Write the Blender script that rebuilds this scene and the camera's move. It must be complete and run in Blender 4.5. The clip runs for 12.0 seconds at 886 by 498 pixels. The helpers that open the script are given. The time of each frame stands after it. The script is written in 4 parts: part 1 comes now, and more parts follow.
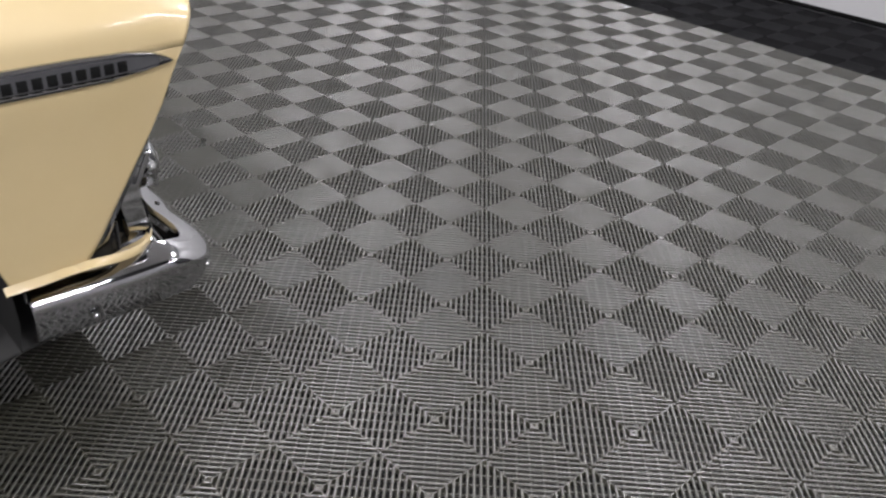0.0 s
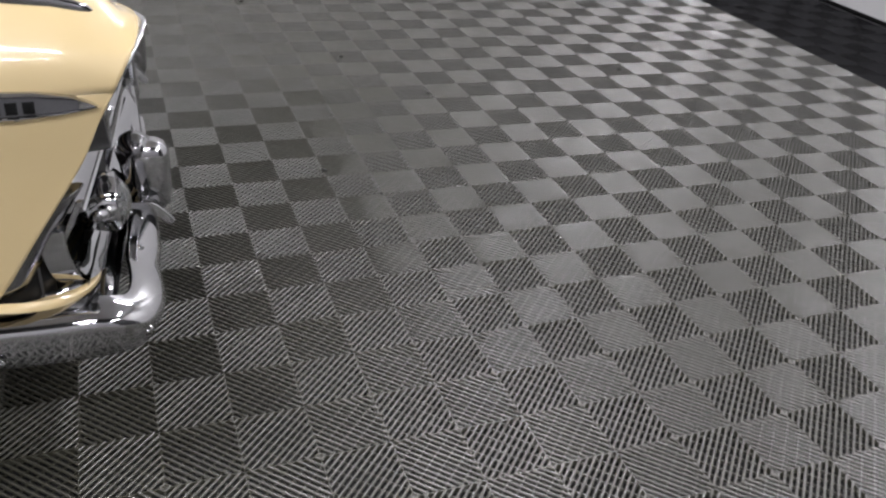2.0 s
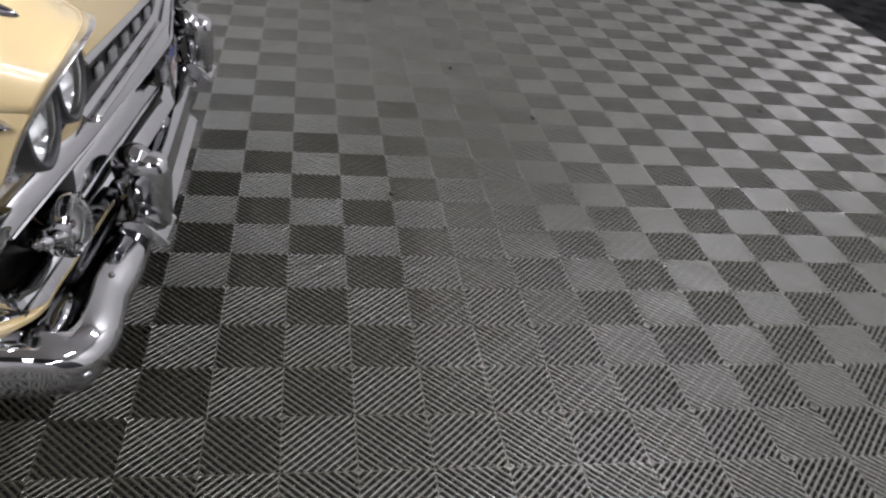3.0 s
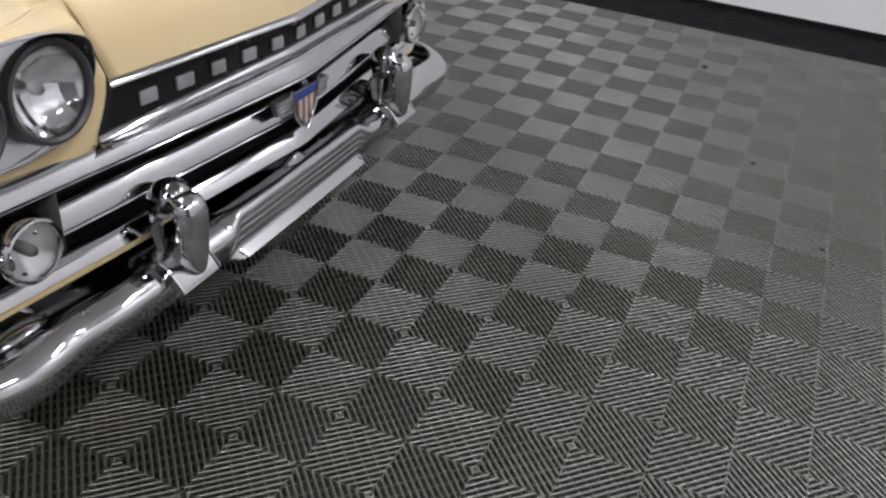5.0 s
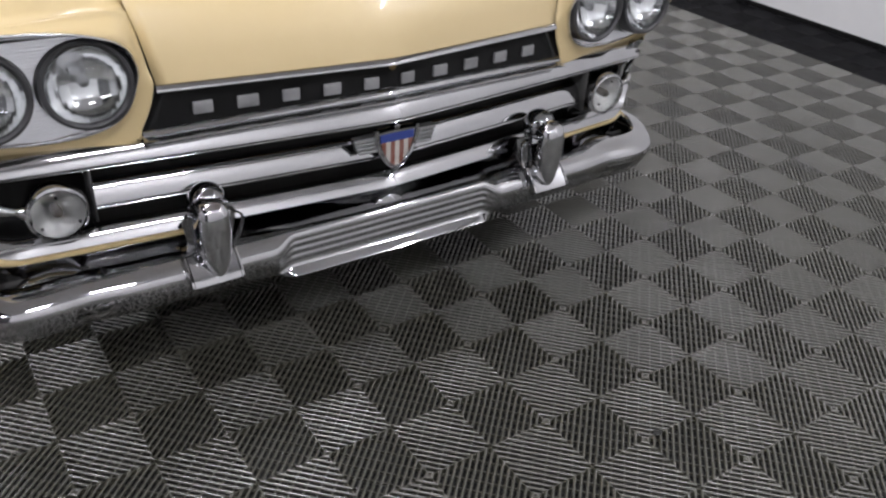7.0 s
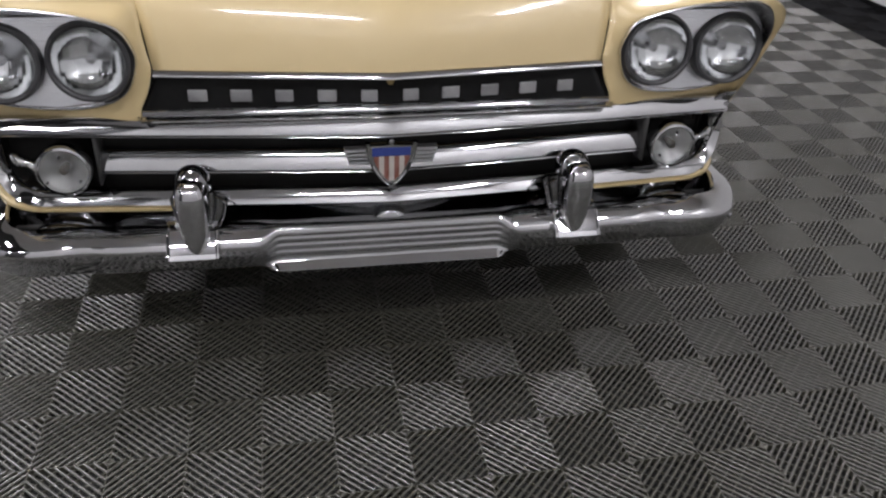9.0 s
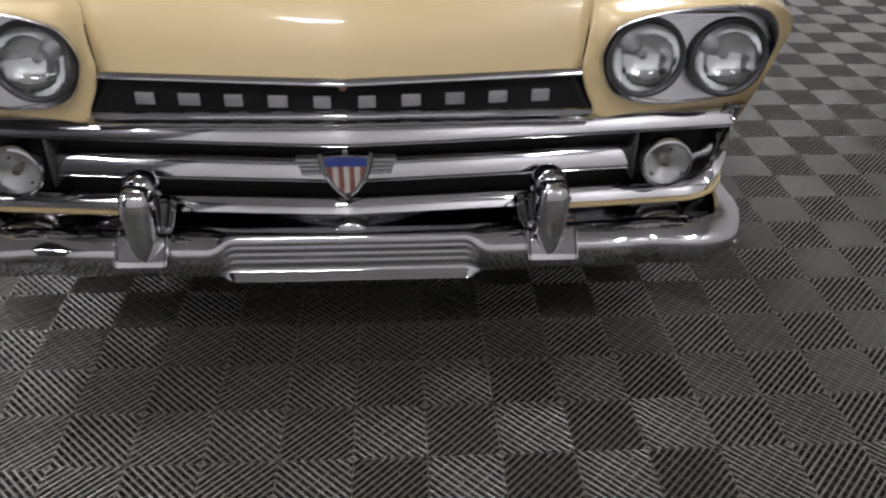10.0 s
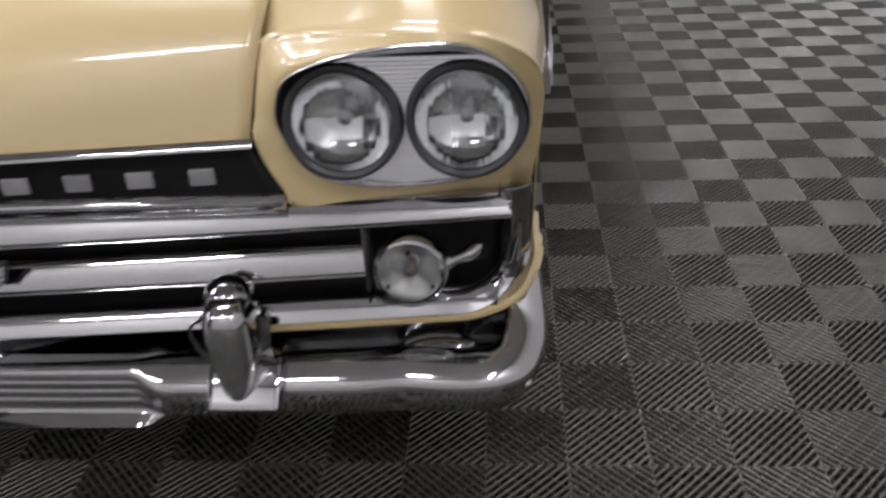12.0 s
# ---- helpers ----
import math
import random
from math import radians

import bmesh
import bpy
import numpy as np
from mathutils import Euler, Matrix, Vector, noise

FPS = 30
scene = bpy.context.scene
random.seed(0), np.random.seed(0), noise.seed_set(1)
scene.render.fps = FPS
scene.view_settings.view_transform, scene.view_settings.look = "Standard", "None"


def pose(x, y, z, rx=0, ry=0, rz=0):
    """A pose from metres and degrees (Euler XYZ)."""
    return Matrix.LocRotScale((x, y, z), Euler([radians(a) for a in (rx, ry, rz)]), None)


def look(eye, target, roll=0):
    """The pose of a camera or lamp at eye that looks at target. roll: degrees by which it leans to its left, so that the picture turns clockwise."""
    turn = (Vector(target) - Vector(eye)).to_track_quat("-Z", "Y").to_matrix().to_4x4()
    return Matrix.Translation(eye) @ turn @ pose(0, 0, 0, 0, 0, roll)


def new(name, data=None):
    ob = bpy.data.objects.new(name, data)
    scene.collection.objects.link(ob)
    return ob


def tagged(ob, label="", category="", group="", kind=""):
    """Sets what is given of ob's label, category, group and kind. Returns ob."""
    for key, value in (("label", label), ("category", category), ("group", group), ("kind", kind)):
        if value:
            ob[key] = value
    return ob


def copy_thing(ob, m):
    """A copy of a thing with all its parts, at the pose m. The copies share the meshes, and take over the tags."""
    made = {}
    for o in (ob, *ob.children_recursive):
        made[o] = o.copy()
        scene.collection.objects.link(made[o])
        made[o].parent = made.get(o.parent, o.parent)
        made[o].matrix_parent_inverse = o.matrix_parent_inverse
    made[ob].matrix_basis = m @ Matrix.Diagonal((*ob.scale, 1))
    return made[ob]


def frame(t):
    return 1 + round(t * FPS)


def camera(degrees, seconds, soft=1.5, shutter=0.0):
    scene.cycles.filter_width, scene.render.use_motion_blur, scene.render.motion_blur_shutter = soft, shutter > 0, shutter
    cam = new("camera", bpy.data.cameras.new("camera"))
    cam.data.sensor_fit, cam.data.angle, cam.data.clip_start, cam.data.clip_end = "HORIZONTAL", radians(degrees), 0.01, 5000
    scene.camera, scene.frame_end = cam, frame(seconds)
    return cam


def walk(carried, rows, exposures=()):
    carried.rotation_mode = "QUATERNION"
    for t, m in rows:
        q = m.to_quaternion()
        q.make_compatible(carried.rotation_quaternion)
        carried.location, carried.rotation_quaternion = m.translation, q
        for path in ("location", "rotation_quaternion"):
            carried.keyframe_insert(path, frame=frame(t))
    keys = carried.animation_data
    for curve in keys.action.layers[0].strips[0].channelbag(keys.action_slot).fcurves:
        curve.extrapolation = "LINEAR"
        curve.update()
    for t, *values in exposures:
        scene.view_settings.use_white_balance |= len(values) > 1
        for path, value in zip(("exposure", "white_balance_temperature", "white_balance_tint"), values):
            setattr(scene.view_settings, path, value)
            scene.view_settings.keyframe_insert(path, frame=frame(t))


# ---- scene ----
cam = camera(56.3, 12.0, soft=2.3, shutter=0.4)
PATH = [
    (0, (-1.101, 1.247, 1.245), (0.116, 0.05, 0.203), 3.8),
    (0.5, (-1.067, 1.062, 1.253), (0.208, -0.055, 0.193), 4.3),
    (1, (-1.047, 0.912, 1.246), (0.319, -0.099, 0.192), 4.5),
    (1.5, (-1.083, 0.741, 1.27), (0.402, -0.087, 0.218), 4.8),
    (2, (-1.041, 0.598, 1.266), (0.523, -0.08, 0.221), 5.9),
    (2.5, (-0.93, 0.42, 1.264), (0.682, -0.092, 0.196), 6.6),
    (3, (-0.82, 0.268, 1.256), (0.831, -0.067, 0.178), 7.2),
    (3.2, (-0.8, 0.19, 1.255), (0.873, -0.041, 0.184), 7.0),
    (4.8, (-0.373, -0.256, 1.235), (1.221, 0.255, 0.141), 6.0),
    (5, (-0.328, -0.302, 1.236), (1.238, 0.294, 0.144), 5.8),
    (5.5, (-0.214, -0.502, 1.256), (1.231, 0.369, 0.183), 4.5),
    (6, (-0.076, -0.598, 1.257), (1.242, 0.458, 0.186), 4.6),
    (6.5, (0.079, -0.669, 1.281), (1.237, 0.54, 0.187), 5.2),
    (7, (0.234, -0.793, 1.282), (1.213, 0.58, 0.207), 4.1),
    (7.2, (0.301, -0.864, 1.304), (1.189, 0.57, 0.23), 3.7),
    (8.8, (0.79, -0.988, 1.304), (1.203, 0.65, 0.233), 3.1),
    (9, (0.857, -1.002, 1.272), (1.207, 0.669, 0.23), 2.6),
    (9.5, (1.025, -0.986, 1.254), (1.224, 0.715, 0.222), 1.6),
    (10, (1.165, -0.903, 1.266), (1.275, 0.784, 0.198), 0.9),
    (10.5, (1.336, -0.813, 1.237), (1.363, 0.877, 0.166), -0.8),
    (11, (1.585, -0.697, 1.209), (1.467, 0.981, 0.127), -3.5),
    (11.5, (1.771, -0.562, 1.17), (1.588, 1.121, 0.106), -4.1),
    (12, (1.872, -0.378, 1.112), (1.718, 1.353, 0.122), -3.1),
]
walk(cam, [(t, look(e, g, r)) for t, e, g, r in PATH], [(0, -0.10, 6550, 10), (3, -0.10, 6500, 10), (5, 0.02, 6450, 10), (7, 0.0, 6450, 10), (9, -0.30, 6550, 10), (10, -0.38, 6600, 10), (12, -0.42, 6650, 10)])

# ---------------------------------------------------------------- light
scene.view_settings.exposure = 0.0
world = bpy.data.worlds.new("hall_air")
scene.world = world
world.use_nodes = True
world.node_tree.nodes["Background"].inputs[0].default_value = (0.9, 0.95, 1.0, 1)
world.node_tree.nodes["Background"].inputs[1].default_value = 0.03

TUBE_W = 80.0
TUBE_GLOW = 12.0
CEIL_Z = 4.8


def tube_lamp(x, y, turn, length=1.22, power=TUBE_W):
    data = bpy.data.lights.new("tube_light", "AREA")
    data.shape, data.size, data.size_y = "RECTANGLE", length, 0.11
    data.energy, data.color = power, (1.0, 0.985, 1.06)
    ob = new("tube_light", data)
    ob.matrix_world = pose(x, y, CEIL_Z - 0.118, 0, 0, turn)
    return ob


# rows of ceiling lights; those at the west end hang lengthwise
# x -5.4 and y 6.6 lamps are unseen, added to brighten fender and floor
LAMP_PLACES = [(x, y, 90) for y in (-3.4, 0.3, 3.3, 6.6) for x in (-5.4, -3.0)]
LAMP_PLACES += [(0.25, -2.7, 0), (0.4, 1.6, 0), (0.4, 4.0, 0), (0.4, 6.6, 0), (3.1, 6.6, 0), (3.7, -2.6, 90)]
for place in LAMP_PLACES:
    tube_lamp(*place)

# ---------------------------------------------------------------- materials
def material(name, base, rough=0.5, metal=0.0, spec=0.5, coat=0.0, trans=0.0, coat_rough=0.04):
    m = bpy.data.materials.new(name)
    m.use_nodes = True
    b = m.node_tree.nodes["Principled BSDF"]
    b.inputs["Base Color"].default_value = (*base, 1)
    b.inputs["Roughness"].default_value = rough
    b.inputs["Metallic"].default_value = metal
    b.inputs["Specular IOR Level"].default_value = spec
    b.inputs["Coat Weight"].default_value = coat
    b.inputs["Coat Roughness"].default_value = coat_rough
    b.inputs["Transmission Weight"].default_value = trans
    return m


def vary(m, base_lo, base_hi, scale, rough=None, bump=0.0, bump_scale=200.0, detail=4.0, per_object=0.0):
    """Noise between two base colours at two scales, a range of roughness and a fine relief."""
    t = m.node_tree
    n, link = t.nodes, t.links.new
    b = n["Principled BSDF"]
    geo = n.new("ShaderNodeTexCoord")
    big, fine = n.new("ShaderNodeTexNoise"), n.new("ShaderNodeTexNoise")
    for node, s in ((big, scale), (fine, scale * 14)):
        node.inputs["Scale"].default_value, node.inputs["Detail"].default_value = s, detail
        link(geo.outputs["Object"], node.inputs["Vector"])
    mix = n.new("ShaderNodeMath")
    mix.operation = "MULTIPLY_ADD"
    mix.inputs[1].default_value = 0.35
    link(fine.outputs["Fac"], mix.inputs[0])
    part_ = n.new("ShaderNodeMath")
    part_.operation = "MULTIPLY"
    part_.inputs[1].default_value = 0.65
    link(big.outputs["Fac"], part_.inputs[0])
    link(part_.outputs[0], mix.inputs[2])
    fac = mix.outputs[0]
    if per_object:
        info, add = n.new("ShaderNodeObjectInfo"), n.new("ShaderNodeMath")
        add.operation = "MULTIPLY_ADD"
        add.inputs[1].default_value = per_object
        link(info.outputs["Random"], add.inputs[0])
        link(fac, add.inputs[2])
        fac = add.outputs[0]
    ramp = n.new("ShaderNodeValToRGB")
    ramp.color_ramp.elements[0].position, ramp.color_ramp.elements[1].position = 0.3, 0.75 + per_object
    ramp.color_ramp.elements[0].color, ramp.color_ramp.elements[1].color = (*base_lo, 1), (*base_hi, 1)
    link(fac, ramp.inputs["Fac"])
    link(ramp.outputs["Color"], b.inputs["Base Color"])
    if rough:
        span = n.new("ShaderNodeMapRange")
        span.inputs["From Min"].default_value, span.inputs["From Max"].default_value = 0.3, 0.7
        span.inputs["To Min"].default_value, span.inputs["To Max"].default_value = rough
        link(fac, span.inputs["Value"])
        link(span.outputs[0], b.inputs["Roughness"])
    if bump:
        tiny, rise = n.new("ShaderNodeTexNoise"), n.new("ShaderNodeBump")
        tiny.inputs["Scale"].default_value = bump_scale
        rise.inputs["Strength"].default_value, rise.inputs["Distance"].default_value = bump, 0.002
        link(geo.outputs["Object"], tiny.inputs["Vector"])
        link(tiny.outputs["Fac"], rise.inputs["Height"])
        link(rise.outputs["Normal"], b.inputs["Normal"])
    return m


PAINT = vary(material("cream_paint", (0.68, 0.53, 0.28), 0.3, coat=1.0, coat_rough=0.07), (0.66, 0.515, 0.265), (0.70, 0.555, 0.300), 1.5, (0.28, 0.36))
CHROME = vary(material("chrome", (0.6, 0.6, 0.605), 0.05, 1.0), (0.49, 0.49, 0.497), (0.57, 0.57, 0.575), 9.0, (0.03, 0.075), 0.012, 30.0)
DULL_CHROME = vary(material("worn_chrome", (0.5, 0.5, 0.51), 0.2, 1.0), (0.42, 0.42, 0.43), (0.56, 0.56, 0.57), 12.0, (0.14, 0.26))
# chrome with a darker base colour that carries dark reflections and shade
DARKENED_CHROME = vary(material("darkened_chrome", (0.27, 0.27, 0.275), 0.08, 1.0), (0.30, 0.30, 0.305), (0.38, 0.38, 0.385), 9.0, (0.05, 0.12))
SATIN = vary(material("polished_stainless", (0.66, 0.66, 0.67), 0.2, 1.0), (0.70, 0.70, 0.71), (0.80, 0.80, 0.81), 12.0, (0.2, 0.3), 0.02, 60.0)
ALLOY = vary(material("brushed_alloy", (0.8, 0.8, 0.82), 0.3, 1.0), (0.76, 0.77, 0.79), (0.85, 0.86, 0.88), 20.0, (0.26, 0.36))
INLAY = vary(material("grey_inlay", (0.14, 0.14, 0.145), 0.4, 0.5), (0.11, 0.11, 0.115), (0.17, 0.17, 0.175), 25.0, (0.34, 0.48))
BLACK = vary(material("gloss_black", (0.007, 0.007, 0.007), 0.2, spec=0.22), (0.008, 0.008, 0.008), (0.013, 0.013, 0.013), 6.0, (0.08, 0.16))
SOOT = vary(material("matt_black", (0.025, 0.025, 0.025), 0.7), (0.03, 0.03, 0.03), (0.055, 0.054, 0.05), 5.0, (0.7, 0.95))
RUBBER = vary(material("rubber", (0.02, 0.02, 0.021), 0.6), (0.016, 0.016, 0.017), (0.03, 0.03, 0.031), 14.0, (0.45, 0.7), 0.2, 300.0)
RING = vary(material("dark_ring", (0.05, 0.05, 0.052), 0.4), (0.035, 0.035, 0.037), (0.07, 0.07, 0.072), 20.0, (0.3, 0.5))
GLASS = material("clear_glass", (0.97, 0.98, 0.98), 0.02, trans=1.0)
FLUTED = material("pressed_reflector", (0.85, 0.86, 0.87), 0.08, 1.0)
_t = FLUTED.node_tree
_c, _a, _b, _s, _r = (_t.nodes.new(k) for k in ("ShaderNodeTexCoord", "ShaderNodeTexWave", "ShaderNodeTexWave", "ShaderNodeMath", "ShaderNodeBump"))
_a.bands_direction, _b.bands_direction = "X", "Z"
_a.inputs["Scale"].default_value, _b.inputs["Scale"].default_value = 34.0, 16.0
_s.operation, _r.inputs["Strength"].default_value, _r.inputs["Distance"].default_value = "ADD", 0.09, 0.0012
_a.inputs["Distortion"].default_value = 1.5
_b.inputs["Distortion"].default_value = 7.0
for _w in (_a, _b):
    _t.links.new(_c.outputs["Object"], _w.inputs["Vector"])
_t.links.new(_a.outputs["Fac"], _s.inputs[0])
_t.links.new(_b.outputs["Fac"], _s.inputs[1])
_t.links.new(_s.outputs[0], _r.inputs["Height"])
_t.links.new(_r.outputs["Normal"], _t.nodes["Principled BSDF"].inputs["Normal"])
BLUE = vary(material("blue_enamel", (0.04, 0.06, 0.25), 0.3), (0.035, 0.05, 0.2), (0.05, 0.08, 0.28), 30.0, (0.15, 0.3))
RED = vary(material("red_enamel", (0.22, 0.09, 0.07), 0.35), (0.18, 0.07, 0.055), (0.26, 0.12, 0.09), 30.0, (0.2, 0.35))
WHITE_ENAMEL = vary(material("white_enamel", (0.5, 0.47, 0.42), 0.3), (0.44, 0.41, 0.37), (0.56, 0.53, 0.48), 30.0, (0.2, 0.35))
AMBER = vary(material("bulb_amber", (0.10, 0.08, 0.06), 0.3), (0.08, 0.065, 0.05), (0.12, 0.095, 0.07), 60.0)
SILVER_PAINT = vary(material("silver_paint", (0.36, 0.36, 0.36), 0.35, 0.4), (0.28, 0.28, 0.28), (0.44, 0.44, 0.44), 25.0, (0.28, 0.45))
LAMP_SILVER = vary(material("dim_reflector", (0.7, 0.7, 0.7), 0.34, 1.0), (0.66, 0.66, 0.65), (0.76, 0.76, 0.75), 20.0, (0.30, 0.38))
_g = LAMP_SILVER.node_tree.nodes.new("ShaderNodeTangent")
_g.direction_type, _g.axis = "RADIAL", "Y"
LAMP_SILVER.node_tree.links.new(_g.outputs[0], LAMP_SILVER.node_tree.nodes["Principled BSDF"].inputs["Tangent"])
LAMP_SILVER.node_tree.nodes["Principled BSDF"].inputs["Anisotropic"].default_value = 0.7
LAMP_SILVER.node_tree.nodes["Principled BSDF"].inputs["Anisotropic Rotation"].default_value = 0.25
GREY_TILE = vary(material("grey_plastic", (0.05, 0.049, 0.033), 0.3, spec=1.0, coat=1.0, coat_rough=0.30), (0.040, 0.039, 0.025), (0.062, 0.060, 0.042), 3.0, (0.29, 0.35), per_object=0.1)
GREY_TILE.node_tree.nodes["Principled BSDF"].inputs["IOR"].default_value = 1.7
BLACK_TILE = vary(material("black_plastic", (0.008, 0.008, 0.009), 0.5, spec=0.12), (0.006, 0.006, 0.007), (0.011, 0.011, 0.012), 3.0, (0.42, 0.6), 0.05, 500.0, per_object=0.1)
SLAB = vary(material("sealed_slab", (0.012, 0.012, 0.012), 0.8), (0.008, 0.008, 0.008), (0.016, 0.016, 0.015), 3.0, (0.55, 0.85))
WALL = vary(material("white_wall_paint", (0.66, 0.66, 0.655), 0.6), (0.63, 0.63, 0.625), (0.69, 0.69, 0.685), 1.2, (0.5, 0.7), 0.1, 120.0)
BLACK_WALL = vary(material("black_wall_paint", (0.03, 0.03, 0.032), 0.7), (0.025, 0.025, 0.027), (0.04, 0.04, 0.042), 1.2, (0.6, 0.8), 0.1, 120.0)
NORTH_WALL = vary(material("grey_wall_paint", (0.34, 0.34, 0.345), 0.7), (0.31, 0.31, 0.315), (0.37, 0.37, 0.375), 1.2, (0.6, 0.8), 0.1, 120.0)
CEILING = vary(material("ceiling_paint", (0.62, 0.62, 0.63), 0.8), (0.58, 0.58, 0.59), (0.66, 0.66, 0.67), 0.8, (0.7, 0.9), 0.1, 60.0)
GLOW = material("lit_tube", (0.9, 0.9, 0.9), 0.4)
GLOW.node_tree.nodes["Principled BSDF"].inputs["Emission Color"].default_value = (1.0, 0.985, 1.06, 1)
GLOW.node_tree.nodes["Principled BSDF"].inputs["Emission Strength"].default_value = TUBE_GLOW
HOUSING = material("white_enamelled_steel", (0.75, 0.75, 0.74), 0.4)


# ---------------------------------------------------------------- building tools
def mesh_of(name, bm, mat, smooth=True):
    bmesh.ops.recalc_face_normals(bm, faces=bm.faces)
    me = bpy.data.meshes.new(name)
    bm.to_mesh(me)
    bm.free()
    me.materials.append(mat)
    if smooth:
        me.polygons.foreach_set("use_smooth", [True] * len(me.polygons))
        me.set_sharp_from_angle(angle=radians(40))
    return me


def part(name, bm, mat, parent, label="", smooth=True):
    ob = new(name, mesh_of(name, bm, mat, smooth))
    ob.parent = parent
    return tagged(ob, label) if label else ob


def thing(name, place, label, category, group="", kind=""):
    ob = new(name)
    ob.location = place
    return tagged(ob, label, category, group, kind)


def lerp(a, b, s):
    return a + (b - a) * s


def smooth(a, b, x):
    s = min(1.0, max(0.0, (x - a) / (b - a)))
    return s * s * (3 - 2 * s)


def table(pairs, x):
    """Smooth value of x in (x, value) pairs, straight on past the ends."""
    pairs = sorted(pairs)
    return float(np.interp(x, [p[0] for p in pairs], [p[1] for p in pairs]))


def curve_through(points, n, closed=False):
    """n points on a Catmull-Rom curve through the given ones, evenly by length."""
    p = [np.array(q, float) for q in points]
    p = [p[-1]] + p + [p[0], p[1]] if closed else [2 * p[0] - p[1]] + p + [2 * p[-1] - p[-2]]
    fine = []
    for k in range(1, len(p) - 2):
        a, b, c, d = p[k - 1 : k + 3]
        for s in np.linspace(0, 1, 16, endpoint=False):
            fine.append(0.5 * (2 * b + (c - a) * s + (2 * a - 5 * b + 4 * c - d) * s**2 + (3 * b - a - 3 * c + d) * s**3))
    fine.append(p[-2])
    fine = np.array(fine)
    along = np.r_[0, np.cumsum(np.linalg.norm(np.diff(fine, axis=0), axis=1))]
    want = np.linspace(0, along[-1], n, endpoint=not closed)
    return np.stack([np.interp(want, along, fine[:, k]) for k in range(fine.shape[1])], 1)


def sheet(rows, bm=None, closed_rows=False, closed_cols=False, caps=False):
    """A skin over rows of points."""
    bm = bm or bmesh.new()
    v = [[bm.verts.new(p) for p in row] for row in rows]
    nr, nc = len(v), len(v[0])
    for r in range(nr if closed_rows else nr - 1):
        for c in range(nc if closed_cols else nc - 1):
            q = [v[r][c], v[r][(c + 1) % nc], v[(r + 1) % nr][(c + 1) % nc], v[(r + 1) % nr][c]]
            if len(set(q)) == 4:
                try:
                    bm.faces.new(q)
                except ValueError:
                    pass
    if caps and closed_cols:
        bm.faces.new(v[0])
        bm.faces.new(v[-1][::-1])
    return bm


def weld(bm, dist=0.0004):
    bmesh.ops.remove_doubles(bm, verts=bm.verts, dist=dist)
    return bm


def box(x0, x1, y0, y1, z0, z1, bevel=0.0, bm=None):
    own = bmesh.new()
    bmesh.ops.create_cube(own, size=1.0)
    for v in own.verts:
        v.co = Vector((lerp(x0, x1, v.co.x + 0.5), lerp(y0, y1, v.co.y + 0.5), lerp(z0, z1, v.co.z + 0.5)))
    if bevel:
        bmesh.ops.bevel(own, geom=own.edges[:], offset=bevel, segments=2, profile=0.5, affect="EDGES")
    if bm is None:
        return own
    me = bpy.data.meshes.new("scratch")
    own.to_mesh(me)
    own.free()
    bm.from_mesh(me)
    bpy.data.meshes.remove(me)
    return bm


def turned(profile, n=40, axis="y", bm=None):
    """A solid of revolution. profile: (radius, along) pairs; along the y axis or the z axis."""
    rows = []
    for r, h in profile:
        ring = []
        for k in range(n):
            a = 2 * math.pi * k / n
            c, s = r * math.cos(a), r * math.sin(a)
            ring.append((c, h, s) if axis == "y" else (c, s, h) if axis == "z" else (h, c, s))
        rows.append(ring)
    return weld(sheet(rows, bm, closed_cols=True), 0.00002)


def slab(outline, y0, y1, bm=None):
    bm = bm or bmesh.new()
    f = [bm.verts.new((u, y0, z)) for u, z in outline]
    b = [bm.verts.new((u, y1, z)) for u, z in outline]
    bm.faces.new(f)
    bm.faces.new(b[::-1])
    for k in range(len(f)):
        bm.faces.new((f[k], b[k], b[(k + 1) % len(f)], f[(k + 1) % len(f)]))
    return bm


def moved(bm, m):
    bmesh.ops.transform(bm, matrix=m, verts=bm.verts)
    return bm


def thick(ob, metres):
    mod = ob.modifiers.new("thickness", "SOLIDIFY")
    mod.thickness, mod.offset = metres, -1.0
    return ob


# ---------------------------------------------------------------- the hall
CELL = 0.1524
EAST, SOUTH, WEST, NORTH = 4.42, -3.82, -6.5, 9.5


def structure(name, bm, mat, label, category, smooth_=False):
    ob = new(name, mesh_of(name, bm, mat, smooth_))
    return tagged(ob, label, category, kind="structure")


floor = structure("floor", box(WEST, EAST + 0.3, SOUTH - 0.3, NORTH, -0.16, -0.0205), SLAB, "dark sealed concrete slab under open-ribbed plastic tiles", "floor")
structure("wall_east", box(EAST, EAST + 0.15, SOUTH - 0.15, NORTH, -0.0125, CEIL_Z), WALL, "plain white painted wall behind the black tile border", "wall")
structure("wall_south", box(-2.1, EAST, SOUTH - 0.15, SOUTH, -0.0125, CEIL_Z), WALL, "plain white painted wall facing the car's front", "wall")
structure("wall_southwest", box(WEST, -2.1, SOUTH - 0.15, SOUTH, -0.0125, CEIL_Z), BLACK_WALL, "plain black wall beyond the white one", "wall")
structure("wall_west", box(WEST - 0.15, WEST, SOUTH - 0.15, NORTH, -0.0125, CEIL_Z), NORTH_WALL, "plain grey wall closing the hall", "wall")
structure("wall_north", box(WEST - 0.15, EAST + 0.15, NORTH, NORTH + 0.15, -0.0125, CEIL_Z), BLACK_WALL, "plain black wall behind the car", "wall")
